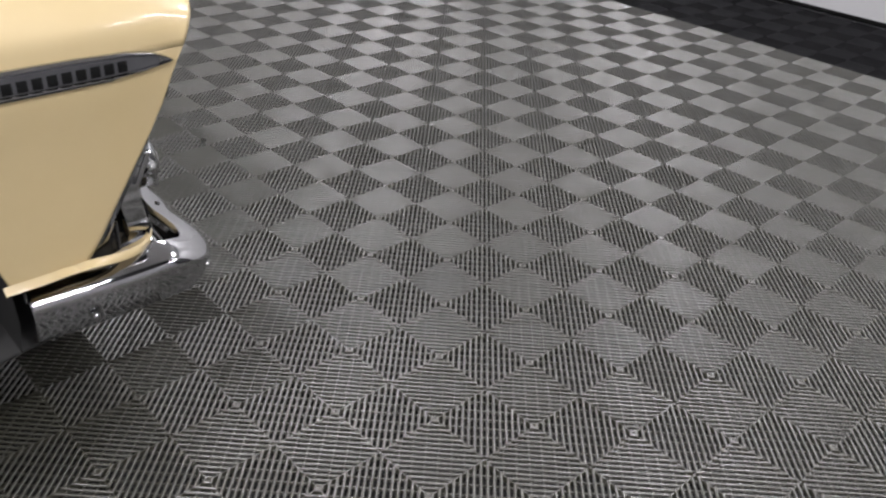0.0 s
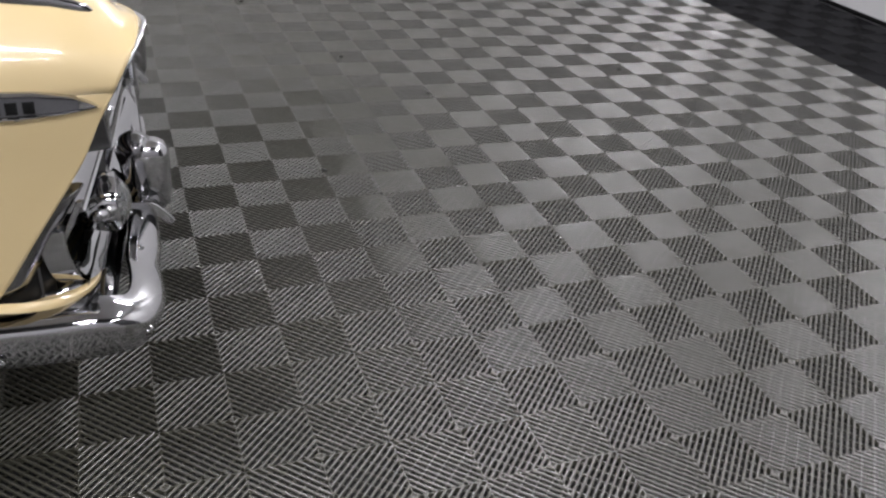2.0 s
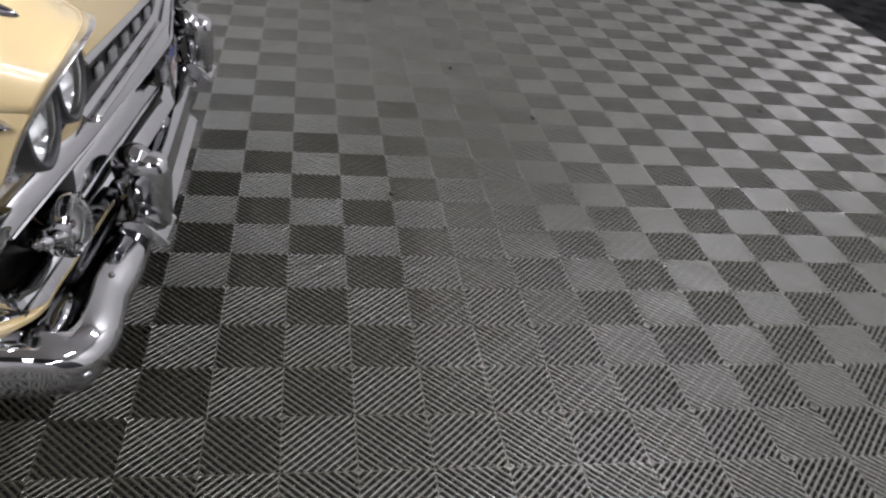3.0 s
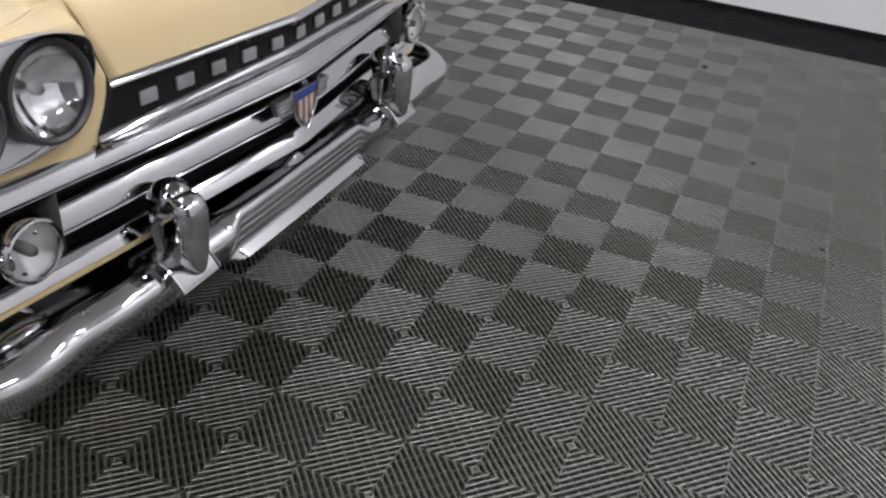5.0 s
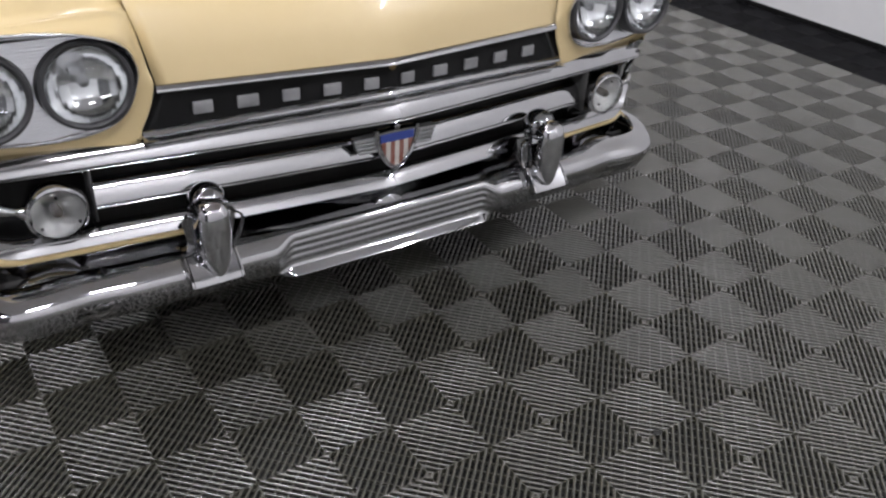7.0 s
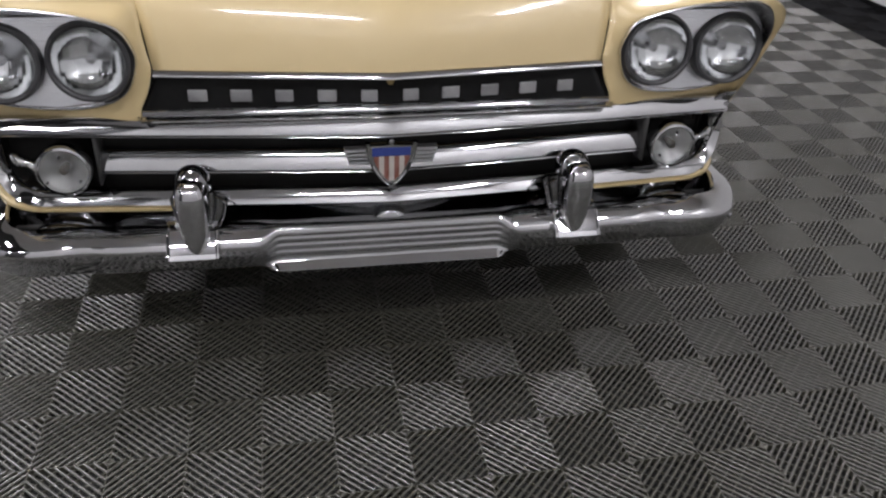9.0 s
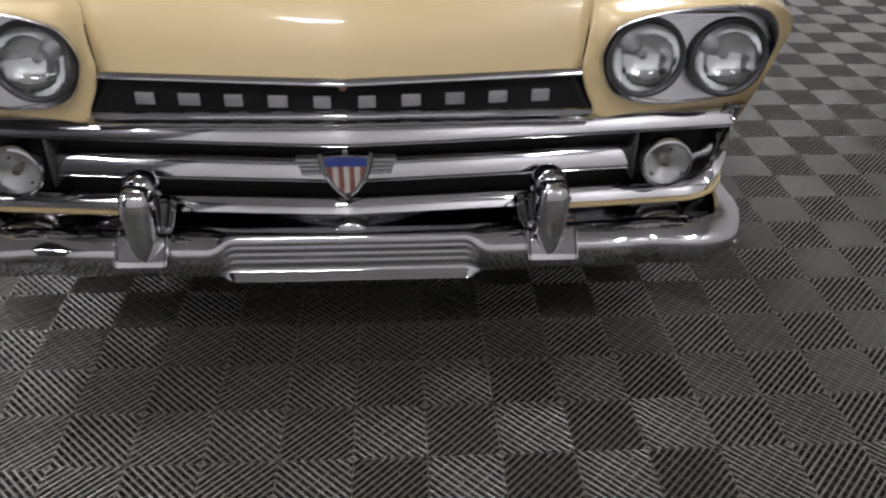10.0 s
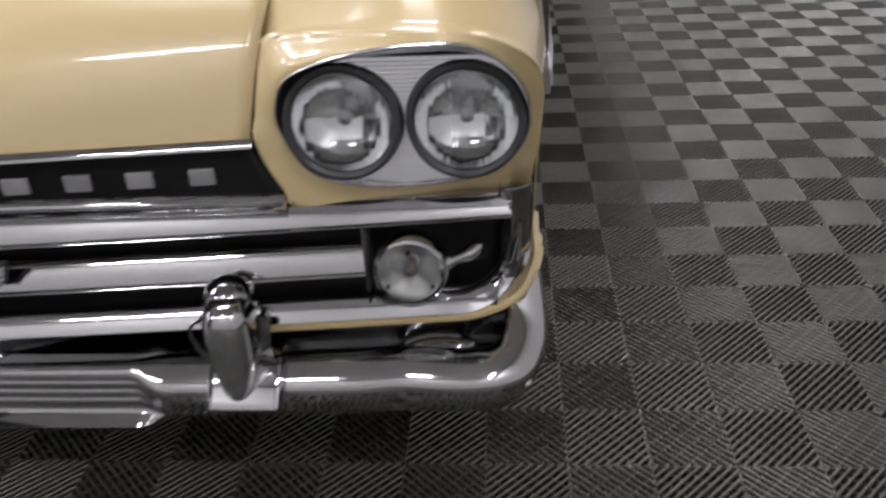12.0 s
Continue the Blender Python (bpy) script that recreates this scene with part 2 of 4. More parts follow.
structure("ceiling", box(-2.1, EAST + 0.15, SOUTH - 0.15, NORTH + 0.15, CEIL_Z, CEIL_Z + 0.15), CEILING, "plain white painted ceiling over the car", "ceiling")
structure("ceiling_west", box(WEST - 0.15, -2.1, SOUTH - 0.15, NORTH + 0.15, CEIL_Z, CEIL_Z + 0.15), BLACK_WALL, "plain black painted ceiling beyond the white one", "ceiling")
for nm, bx in (("baseboard", (EAST - 0.012, EAST - 0.0005, SOUTH + 0.0125, NORTH, 0.002, 0.03)), ("baseboard", (WEST, EAST - 0.0125, SOUTH + 0.0005, SOUTH + 0.012, 0.002, 0.03))):
    structure(nm, box(*bx, 0.002), BLACK, "low black plastic baseboard along the white wall", "baseboard")

fixture = thing("ceiling_light", (*LAMP_PLACES[1][:2], CEIL_Z), "long white ceiling light with two tubes", "ceiling light", "ceiling lights")
part("housing", box(-0.65, 0.65, -0.09, 0.09, -0.06, 0.0, 0.004), HOUSING, fixture)
for side in (-1, 1):
    part("tube", moved(turned([(0.0, -0.61), (0.013, -0.61), (0.013, 0.61), (0.0, 0.61)], 12, "x"), pose(0, 0.045 * side, -0.09)), GLOW, fixture)
# fixtures at every other place, the added unseen ones too
for x, y, turn in LAMP_PLACES[:1] + LAMP_PLACES[2:]:
    copy_thing(fixture, pose(x, y, CEIL_Z, 0, 0, turn))

# ---------------------------------------------------------------- the car
CX = 1.067
car = thing("car", (CX, 2.0, 0.0), "cream vintage sedan with heavy chrome grille and bumper", "car")


def cpart(name, bm, mat, parent=None, label="", smooth_=True):
    """A part in the car's frame: x across from the centre line, y and z as in the world."""
    moved(bm, pose(0, -2.0, 0))
    return part(name, bm, mat, parent or car, label, smooth_)


SEAM = [(0.641, 0.703), (0.65, 0.734), (0.66, 0.775), (0.684, 0.828), (0.735, 0.872), (0.85, 0.915), (1.1, 0.955), (1.95, 1.01)]
CROWN = [(0.592, 0.703), (0.5975, 0.735), (0.611, 0.773), (0.6465, 0.826), (0.706, 0.878), (0.826, 0.934), (1.1, 0.985), (1.95, 1.045)]
SEAM_U = [(0.641, 0.463), (0.66, 0.475), (0.684, 0.487), (1.1, 0.53), (1.95, 0.60)]

# hood
seam_c, crown_c = curve_through(SEAM, 30), curve_through(CROWN, 30)
rows = []
for k in range(30):
    row = []
    for u in np.linspace(-1, 1, 41):
        w = abs(u) ** 1.15
        half = table(SEAM_U, seam_c[k][0])
        row.append((u * half, lerp(crown_c[k][0], seam_c[k][0], w), lerp(crown_c[k][1], seam_c[k][1], w ** 1.5)))
    rows.append(row)
lip = [(p[0] * 0.99, p[1] + 0.02, p[2] + 0.004) for p in rows[0]]
lip2 = [(p[0] * 0.995, p[1] + 0.004, p[2] - 0.003) for p in rows[0]]
thick(cpart("hood", sheet([lip, lip2] + rows), PAINT, None, "smooth cream hood with a shallow centre crease"), 0.002)


def vee(u, centre, end, at, power=1.0):
    return lerp(centre, end, (abs(u) / at) ** power)


def bar(u0, u1, front, top, bottom, section, n=49):
    """A bar across the car: front, top and bottom are functions of u; section holds (back, share of height)."""
    rows = []
    for u in np.linspace(u0, u1, n):
        rows.append([(u, front(u) + b, lerp(top(u), bottom(u), s)) for b, s in section])
    return sheet(rows, closed_cols=True, caps=True)


ROUND = [(0.05, 0.03), (0.034, 0.0), (0.0275, 0.02), (0.0235, 0.07), (0.0185, 0.2), (0.0142, 0.35), (0.0103, 0.5), (0.0069, 0.65), (0.0038, 0.8), (0.0034, 0.83), (0.0052, 0.86), (0.0012, 0.90), (0.0, 0.94), (0.004, 0.985), (0.014, 1.0), (0.05, 0.98)]
LEANING = [(0.03, 0.0), (0.014, 0.0), (0.009, 0.12), (0.004, 0.5), (0.001, 0.8), (0.001, 0.92), (0.006, 1.0), (0.03, 0.95)]
cpart("hood_trim", bar(-0.465, 0.465, lambda u: vee(u, 0.580, 0.632, 0.463), lambda u: 0.703, lambda u: 0.690, LEANING), CHROME)
# black band with its raised blocks
band_end = lambda z: lerp(0.502, 0.455, (z - 0.612) / (0.700 - 0.612))
rows = [[(s * band_end(z), vee(s * band_end(z), 0.607, 0.648, 0.49) + lerp(0.0, 0.006, (z - 0.60) / 0.1), z) for s in np.linspace(-1, 1, 41)] for z in np.linspace(0.60, 0.70, 8)]
thick(cpart("name_band", sheet(rows), BLACK, None, "gloss black band under the hood"), 0.003)
for k in range(10):
    u = -0.384 + 0.0857 * k
    wid = (0.017, 0.019, 0.016, 0.017, 0.015, 0.015, 0.017, 0.017, 0.017, 0.016)[k]
    y = vee(u, 0.607, 0.648, 0.49)
    tilt = math.degrees(math.atan2(0.041, 0.49)) * (1 if u > 0 else -1)
    cpart("name_block", moved(box(-1.12 * wid, 1.12 * wid, -0.005, 0.002, -0.0125, 0.0125, 0.003), Matrix.Translation((u, y, 0.649)) @ pose(0, 0, 0, 0, 0, tilt)), SILVER_PAINT, None, "plain silver block in the row on the black band")
cpart("band_trim", bar(-0.497, 0.497, lambda u: vee(u, 0.594, 0.640, 0.5), lambda u: vee(u, 0.633, 0.617, 0.5), lambda u: vee(u, 0.620, 0.606, 0.5), LEANING), CHROME)
shelf = [[(u, vee(u, 0.604, 0.650, 0.5) + b, vee(u, 0.622, 0.608, 0.5) - d) for u in np.linspace(-0.498, 0.498, 41)] for b, d in ((0.0, 0.0), (-0.004, 0.004), (-0.012, 0.007), (-0.03, 0.006))]
thick(cpart("band_shelf", sheet(shelf), CHROME), 0.002)

GOLD = vary(material("brass", (0.3, 0.22, 0.09), 0.4, 0.6), (0.24, 0.17, 0.07), (0.36, 0.27, 0.12), 30.0, (0.3, 0.5))
cpart("hood_latch", slab([(-0.012, 0.692), (0.012, 0.692), (0.004, 0.677), (-0.004, 0.677)], 0.594, 0.602), GOLD, None, "small brass hood latch tab")

# grille bars
f1 = lambda u: vee(u, 0.568, 0.676, 0.8, 1.12)
cpart("grille_bar", bar(-0.812, 0.812, f1, lambda u: vee(u, 0.614, 0.592, 0.8), lambda u: vee(u, 0.570, 0.557, 0.8), ROUND, 61), CHROME, None, "broad chrome upper grille bar")
f2 = lambda u: vee(u, 0.585, 0.655, 0.6, 1.1)
cpart("grille_bar", bar(-0.6, 0.6, f2, lambda u: vee(u, 0.528, 0.519, 0.6), lambda u: vee(u, 0.484, 0.474, 0.6), ROUND), CHROME, None, "chrome middle grille bar between the parking lamps")
rows = [[(u, vee(u, 0.69, 0.76, 0.8), z) for u in np.linspace(-0.82, 0.82, 21)] for z in np.linspace(0.36, 0.60, 5)]
thick(cpart("grille_back", sheet(rows), SOOT), 0.003)


def hoop(section_pts, end, u_from=None):
    """A bar that runs across and curls up round both parking lamps."""
    mid = [(-0.70 + 1.40 * k / 20) for k in range(21)]
    path = [(u, vee(u, 0.573, 0.655, 0.62, 1.1), vee(u, 0.432, 0.413, 0.62)) for u in mid]
    if u_from is None:
        full = [(-u, y, z) for u, y, z in end[::-1]] + path + end
    else:
        full = [p for p in path if p[0] > u_from] + end
    full = curve_through(full, 110)
    rows = []
    for k, p in enumerate(full):
        a, b = full[max(0, k - 1)], full[min(len(full) - 1, k + 1)]
        t = np.array([b[0] - a[0], b[2] - a[2]])
        t /= np.linalg.norm(t)
        nrm = np.array([-t[1], t[0]])
        rows.append([(p[0] + nrm[0] * h, p[1] + d, p[2] + nrm[1] * h) for d, h in section_pts])
    return sheet(rows, closed_cols=True, caps=True)


cpart("grille_bar", hoop([(0.04, 0.014), (0.024, 0.0155), (0.018, 0.0125), (0.010, 0.003), (0.003, -0.007), (0.0, -0.012), (0.003, -0.0148), (0.04, -0.0148)], [(0.75, 0.672, 0.412), (0.785, 0.690, 0.424), (0.806, 0.704, 0.452), (0.812, 0.712, 0.49), (0.812, 0.716, 0.53)]), CHROME, None, "chrome lower grille bar curling up at both ends")
for s in (-1, 1):
    strip = hoop([(0.05, -0.016), (0.010, -0.016), (0.004, -0.020), (0.005, -0.028), (0.012, -0.033), (0.05, -0.033)], [(0.75, 0.670, 0.413), (0.79, 0.687, 0.416), (0.818, 0.715, 0.420), (0.833, 0.765, 0.426), (0.838, 0.85, 0.432), (0.84, 0.93, 0.434)], 0.40)
    if s < 0:
        moved(strip, Matrix.Diagonal((-1, 1, 1, 1)))
    cpart("valance", strip, PAINT, None, "thin cream valance strip under the grille")

# dark pan between valance and bumper ledge, recess shade put into its colour
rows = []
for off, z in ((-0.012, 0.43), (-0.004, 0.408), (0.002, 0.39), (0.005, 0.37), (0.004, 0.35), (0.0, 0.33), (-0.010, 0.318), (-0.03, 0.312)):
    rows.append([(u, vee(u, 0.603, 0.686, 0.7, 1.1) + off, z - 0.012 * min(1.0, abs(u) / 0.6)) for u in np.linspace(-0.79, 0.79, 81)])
thick(cpart("gravel_pan", sheet(rows), DARKENED_CHROME, None, "dark reflecting pan behind the bumper"), 0.002)
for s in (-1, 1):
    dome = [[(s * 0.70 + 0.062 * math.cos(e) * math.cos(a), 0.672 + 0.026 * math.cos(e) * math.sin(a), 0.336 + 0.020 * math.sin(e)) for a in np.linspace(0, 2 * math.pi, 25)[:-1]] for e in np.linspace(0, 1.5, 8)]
    cpart("pan_bulge", sheet(dome, closed_cols=True, caps=True), DARKENED_CHROME)
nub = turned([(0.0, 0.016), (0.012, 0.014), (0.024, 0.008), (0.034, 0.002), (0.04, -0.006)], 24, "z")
cpart("pan_boss", moved(nub, Matrix.Translation((0, 0.599, 0.371)) @ Matrix.Diagonal((1.1, 0.4, 1.2, 1))), DARKENED_CHROME)

# emblem
emblem = new("emblem")
emblem.parent = car
tagged(emblem, "small striped shield emblem with chrome wings")
SHIELD = [(-0.047, 0.552), (0.0, 0.5545), (0.047, 0.552), (0.046, 0.53), (0.036, 0.502), (0.019, 0.478), (0.0, 0.463), (-0.019, 0.478), (-0.036, 0.502), (-0.046, 0.53)]


EY = 0.571
cpart("shield", slab(SHIELD, EY, EY + 0.02), CHROME, emblem)
clip = lambda z: table([(0.463, 0.0), (0.478, 0.015), (0.502, 0.031), (0.53, 0.040), (0.552, 0.041)], z)
cpart("blue_field", slab([(-clip(0.548), 0.548), (clip(0.548), 0.548), (clip(0.53), 0.530), (-clip(0.53), 0.530)], EY - 0.002, EY + 0.002), BLUE, emblem)
for k in range(7):
    u0, u1 = -0.037 + k * 0.0107, -0.037 + (k + 1) * 0.0107
    low = lambda u: table([(0.0, 0.468), (0.015, 0.480), (0.031, 0.504), (0.040, 0.528)], abs(u))
    cpart("stripe", slab([(u0, 0.529), (u1, 0.529), (u1, low(u1)), (u0, low(u0))], EY - 0.002, EY + 0.002), RED if k % 2 == 0 else WHITE_ENAMEL, emblem)
for s in (-1, 1):
    rim = curve_through([(s * 0.050, 0.560), (s * 0.047, 0.53), (s * 0.035, 0.498), (s * 0.017, 0.474), (0.0, 0.459)], 16)
    rows = [[(u + 0.006 * math.cos(a) * (0.6 + 0.4 * (1 - k / 15)), EY + 0.002 + 0.007 * math.sin(a), z) for a in np.linspace(0, 2 * math.pi, 9)[:-1]] for k, (u, z) in enumerate(rim)]
    cpart("shield_rim", sheet(rows, closed_cols=True, caps=True), CHROME, emblem)
    cpart("wing_plate", slab([(s * 0.045, 0.545), (s * 0.098, 0.545), (s * 0.088, 0.512), (s * 0.045, 0.508)], EY + 0.006, EY + 0.022), SOOT, emblem)
    for k in range(4):
        z = 0.541 - 0.009 * k
        cpart("wing_bar", box(min(s * 0.046, s * (0.098 - 0.003 * k)), max(s * 0.046, s * (0.098 - 0.003 * k)), EY + 0.001, EY + 0.010, z - 0.0031, z + 0.0031, 0.001), ALLOY, emblem)
cpart("crest_cap", moved(turned([(0.0, -0.008), (0.006, -0.006), (0.009, 0.0), (0.009, 0.01)], 16), Matrix.Translation((0, EY + 0.004, 0.561))), CHROME, emblem)

# front panels round the headlights, brow, fenders
OUTER_Y = [(0.40, 0.845), (0.426, 0.822), (0.545, 0.746), (0.61, 0.702), (0.65, 0.676), (0.69, 0.655), (0.738, 0.634), (0.775, 0.612), (0.808, 0.593), (0.835, 0.575)]
INNER_Y = [(0.55, 0.655), (0.61, 0.646), (0.703, 0.642), (0.734, 0.650), (0.775, 0.660), (0.828, 0.685), (0.852, 0.70)]
# brow edge over the lamps: across, forward, up
BROW = [(0.487, 0.685, 0.826), (0.55, 0.658, 0.840), (0.62, 0.614, 0.849), (0.68, 0.582, 0.856), (0.735, 0.566, 0.858), (0.782, 0.566, 0.852), (0.818, 0.575, 0.835)]
OUTER_LOOP = [(0.467, 0.704), (0.472, 0.734), (0.478, 0.775)] + [(a, c) for a, b, c in BROW] + [(0.840, 0.808), (0.852, 0.775), (0.853, 0.738), (0.849, 0.69), (0.845, 0.65), (0.841, 0.61), (0.835, 0.565), (0.75, 0.562), (0.65, 0.566), (0.57, 0.575), (0.505, 0.596), (0.497, 0.62), (0.478, 0.66)]
# crest of the chrome rim, and the flat panel inside it
LIP = [(0.506, 0.641, 0.715), (0.508, 0.631, 0.752), (0.526, 0.619, 0.788), (0.568, 0.605, 0.811), (0.62, 0.586, 0.829), (0.68, 0.567, 0.842), (0.735, 0.556, 0.847), (0.766, 0.559, 0.842), (0.791, 0.569, 0.828), (0.813, 0.586, 0.803), (0.829, 0.608, 0.772), (0.836, 0.631, 0.737), (0.833, 0.652, 0.697), (0.816, 0.669, 0.661), (0.79, 0.680, 0.634), (0.75, 0.682, 0.620), (0.66, 0.671, 0.615), (0.58, 0.659, 0.626), (0.53, 0.649, 0.657)]
BEZEL = [(0.513, 0.715), (0.519, 0.752), (0.545, 0.787), (0.60, 0.806), (0.68, 0.811), (0.75, 0.811), (0.794, 0.800), (0.820, 0.776), (0.833, 0.745), (0.832, 0.705), (0.815, 0.665), (0.784, 0.640), (0.74, 0.628), (0.66, 0.622), (0.585, 0.633), (0.538, 0.661)]


def face_y(u, z):
    s = smooth(0.47, 0.80, u)
    return lerp(table(INNER_Y, z), table(OUTER_Y, z), s)


def front_y(u, z):
    if z > 0.78 and 0.487 <= u <= 0.818:
        return table([(a, b) for a, b, c in BROW], u)
    return face_y(u, z)


def rim_y(u, z):
    return 0.655 + 0.12 * (0.72 - z)


def by_angle(loop, n=180):
    """A closed outline of (across, forward, up) read at even angles about the lamps' middle."""
    fine = curve_through(loop, 500, True)
    ang = np.arctan2(fine[:, 2] - 0.72, fine[:, 0] - 0.67)
    order = np.argsort(ang)
    rad = np.hypot(fine[:, 0] - 0.67, fine[:, 2] - 0.72)[order]
    want = np.linspace(-math.pi, math.pi, n, endpoint=False)
    r = np.interp(want, ang[order], rad, period=2 * math.pi)
    y = np.interp(want, ang[order], fine[:, 1][order], period=2 * math.pi)
    return [(0.67 + a * math.cos(w), b, 0.72 + a * math.sin(w)) for a, b, w in zip(r, y, want)]


def side_u(y, z):
    base = table([(0.57, 0.852), (0.64, 0.853), (0.70, 0.859), (0.75, 0.862), (1.0, 0.868), (1.6, 0.887), (2.6, 0.912), (4.0, 0.905), (5.4, 0.86), (5.58, 0.83)], y)
    low = table([(0.28, -0.05), (0.40, -0.019), (0.55, -0.014), (0.65, -0.009), (0.70, -0.003), (0.735, 0.0)], z)
    roll = table([(0.775, 0.0), (0.79, -0.0016), (0.805, -0.0068), (0.82, -0.0164), (0.828, -0.0245), (0.835, -0.034)], z)
    return base + low + roll * table([(0.58, 1.0), (0.63, 0.55), (0.68, 0.36)], y)


def bottom_z(y):
    if y < 0.845:
        return table([(b, a) for a, b in OUTER_Y], y)
    if y < 0.966:
        return 0.40
    for mid in (1.39, 4.36):
        if abs(y - mid) < 0.424:
            return 0.36 + math.sqrt(0.4259**2 - (y - mid) ** 2)
    return 0.30 if y < 5.0 else lerp(0.30, 0.42, (y - 5.0) / 0.58)


STATIONS = sorted(set([0.614, 0.62, 0.64, 0.66, 0.69, 0.72, 0.76, 0.80, 0.845, 0.90, 0.95] + list(np.round(np.r_[np.linspace(0.967, 1.813, 24), np.linspace(1.9, 3.8, 12), np.linspace(3.937, 4.783, 24), np.linspace(4.9, 5.58, 8)], 4))))


def sides(s, name, label, y0, y1, top):
    use = [y for y in STATIONS if y0 <= y <= y1]
    rows = []
    for y in use:
        zb = bottom_z(y)
        rows.append([(s * side_u(y, z), y, z) for z in np.linspace(zb, top, 26)])
    return thick(cpart(name, sheet(rows), PAINT, None, label), 0.003)


SEAM_FINE = [tuple(p) for p in curve_through(SEAM, 80)]


def top_z(u, y):
    w = (u - 0.487) / 0.36
    zs = table(SEAM_FINE, max(y, 0.684))
    zo = table([(0.567, 0.868), (0.627, 0.903), (0.8, 0.925), (1.2, 0.945), (1.95, 0.965)], y)
    return lerp(zs, zo, smooth(0.0, 0.55, w)) + 0.006 * math.sin(math.pi * min(1, max(0, w)))


def rolled_z(w, y):
    """Height of the fender's top, w from the hood seam (0) to the side (1)."""
    z = top_z(lerp(0.487, 0.818, w), y)
    return lerp(z, 0.835, ((w - 0.68) / 0.32) ** 2) if w > 0.68 else z


for s, side in ((-1, "right"), (1, "left")):
    # slim dart on top of the fender
    rows = []
    for y, half, high in ((0.627, 0.001, 0.001), (0.632, 0.004, 0.006), (0.645, 0.006, 0.010), (0.68, 0.008, 0.013), (0.75, 0.010, 0.015), (0.85, 0.011, 0.016), (1.0, 0.010, 0.015), (1.10, 0.004, 0.006)):
        inner_u, outer_u = table(SEAM_U, y), side_u(y, 0.835)
        u = table([(0.627, 0.786), (1.10, 0.800)], y)
        z = rolled_z((u - inner_u) / (outer_u - inner_u), y)
        rows.append([(s * (u + half * math.cos(a)), y, z + high * math.sin(a) - 0.001) for a in np.linspace(0, 2 * math.pi, 15)[:-1]])
    cpart("fender_dart", sheet(rows, closed_cols=True, caps=True), CHROME, None, "slim pointed chrome dart on the fender top")
    outer = by_angle([(u, front_y(u, z), z) for u, z in OUTER_LOOP])
    lip = by_angle(LIP)
    inner = by_angle([(u, rim_y(u, z), z) for u, z in BEZEL])
    # the pair on the right sits a little nearer the middle
    near = 0.011 if s < 0 else 0.0
    lip = [(a - near, b, c) for a, b, c in lip]
    inner = [(a - near, b, c) for a, b, c in inner]
    rows = []
    for k in np.linspace(0, 1, 7):
        rows.append([(s * lerp(a[0], b[0], k), lerp(a[1], b[1] + 0.004, smooth(0, 1, k)), lerp(a[2], b[2], k)) for a, b in zip(outer, lip)])
    thick(cpart("headlight_surround", sheet(rows, closed_cols=True), PAINT, None, "cream panel round a pair of headlights"), 0.003)
    sides(s, "fender", "smooth cream front fender with a pointed brow", 0.613, 1.82, 0.775)
    rows = []
    for w in list(np.linspace(0, 0.68, 13)) + [0.72, 0.76, 0.80, 0.84, 0.88, 0.91, 0.94, 0.97, 1.0]:
        row = []
        for d in (0.0, 0.006, 0.02, 0.05, 0.1, 0.18, 0.3, 0.5, 0.8, 1.2):
            u0 = lerp(0.487, 0.818, w)
            zf = table([(a, c) for a, b, c in BROW], u0)
            yf = front_y(u0, zf)
            y = yf + d * (1.95 - yf) / 1.2
            u = lerp(table(SEAM_U, max(y, 0.684)) + 0.0004, side_u(y, 0.835), w)
            back = rolled_z(w, y)
            row.append((s * u, y, lerp(zf, back, smooth(0.0, 0.06, d))))
        if not rows:
            rows.append([(p[0] - s * 0.009, p[1], p[2] - 0.006) for p in row])
            rows.append([(p[0] - s * 0.004, p[1], p[2] - 0.0035) for p in row])
        rows.append(row)
    for z in (0.828, 0.82, 0.81, 0.80, 0.788, 0.775):
        yf = table(OUTER_Y, z)
        ys = [yf + d * (1.95 - yf) / 1.2 for d in (0.0, 0.006, 0.02, 0.05, 0.1, 0.18, 0.3, 0.5, 0.8, 1.2)]
        rows.append([(s * side_u(y, z), y, z) for y in ys])
    thick(cpart("fender_top", sheet(rows), PAINT), 0.003)
    # chrome dish between the brow edge and the lamp panel
    rows = []
    for k, dy, out in ((0.0, 0.007, 1.02), (0.0, 0.001, 1.018), (0.0, -0.003, 1.005), (0.03, -0.003, 0.995), (0.10, 0.002, 1.0), (0.3, 0.004, 1.0), (0.6, 0.003, 1.0), (0.88, 0.0, 1.0), (1.0, 0.003, 1.0)):
        rows.append([(s * (0.67 - near + (lerp(a[0], b[0], k) - 0.67 + near) * out), lerp(a[1], b[1], k) + dy, 0.72 + (lerp(a[2], b[2], k) - 0.72) * out) for a, b in zip(lip, inner)])
    thick(cpart("headlight_bezel", sheet(rows, closed_cols=True), SATIN, None, "polished bright dished rim round a pair of headlights"), 0.0015)
    loop = [(a, c) for a, b, c in inner]
    # ribbed alloy panel
    panel = bmesh.new()
    last = None
    for k in range(64):
        z = 0.622 + 0.006 * (k // 2) + (0.0046 if k % 2 else 0.0)
        hit = [p[0] for p, q in zip(loop, np.roll(loop, -1, 0)) if (p[1] - z) * (q[1] - z) <= 0]
        if len(hit) < 2:
            continue
        y = rim_y(0, z) + 0.002 + (0.0008 if k % 2 else -0.0008)
        row = [panel.verts.new((s * lerp(min(hit) + 0.001, max(hit) - 0.001, q), y, z)) for q in np.linspace(0, 1, 70)]
        for c in range(69) if last else ():
            mid_u = abs(row[c].co.x + row[c + 1].co.x) / 2
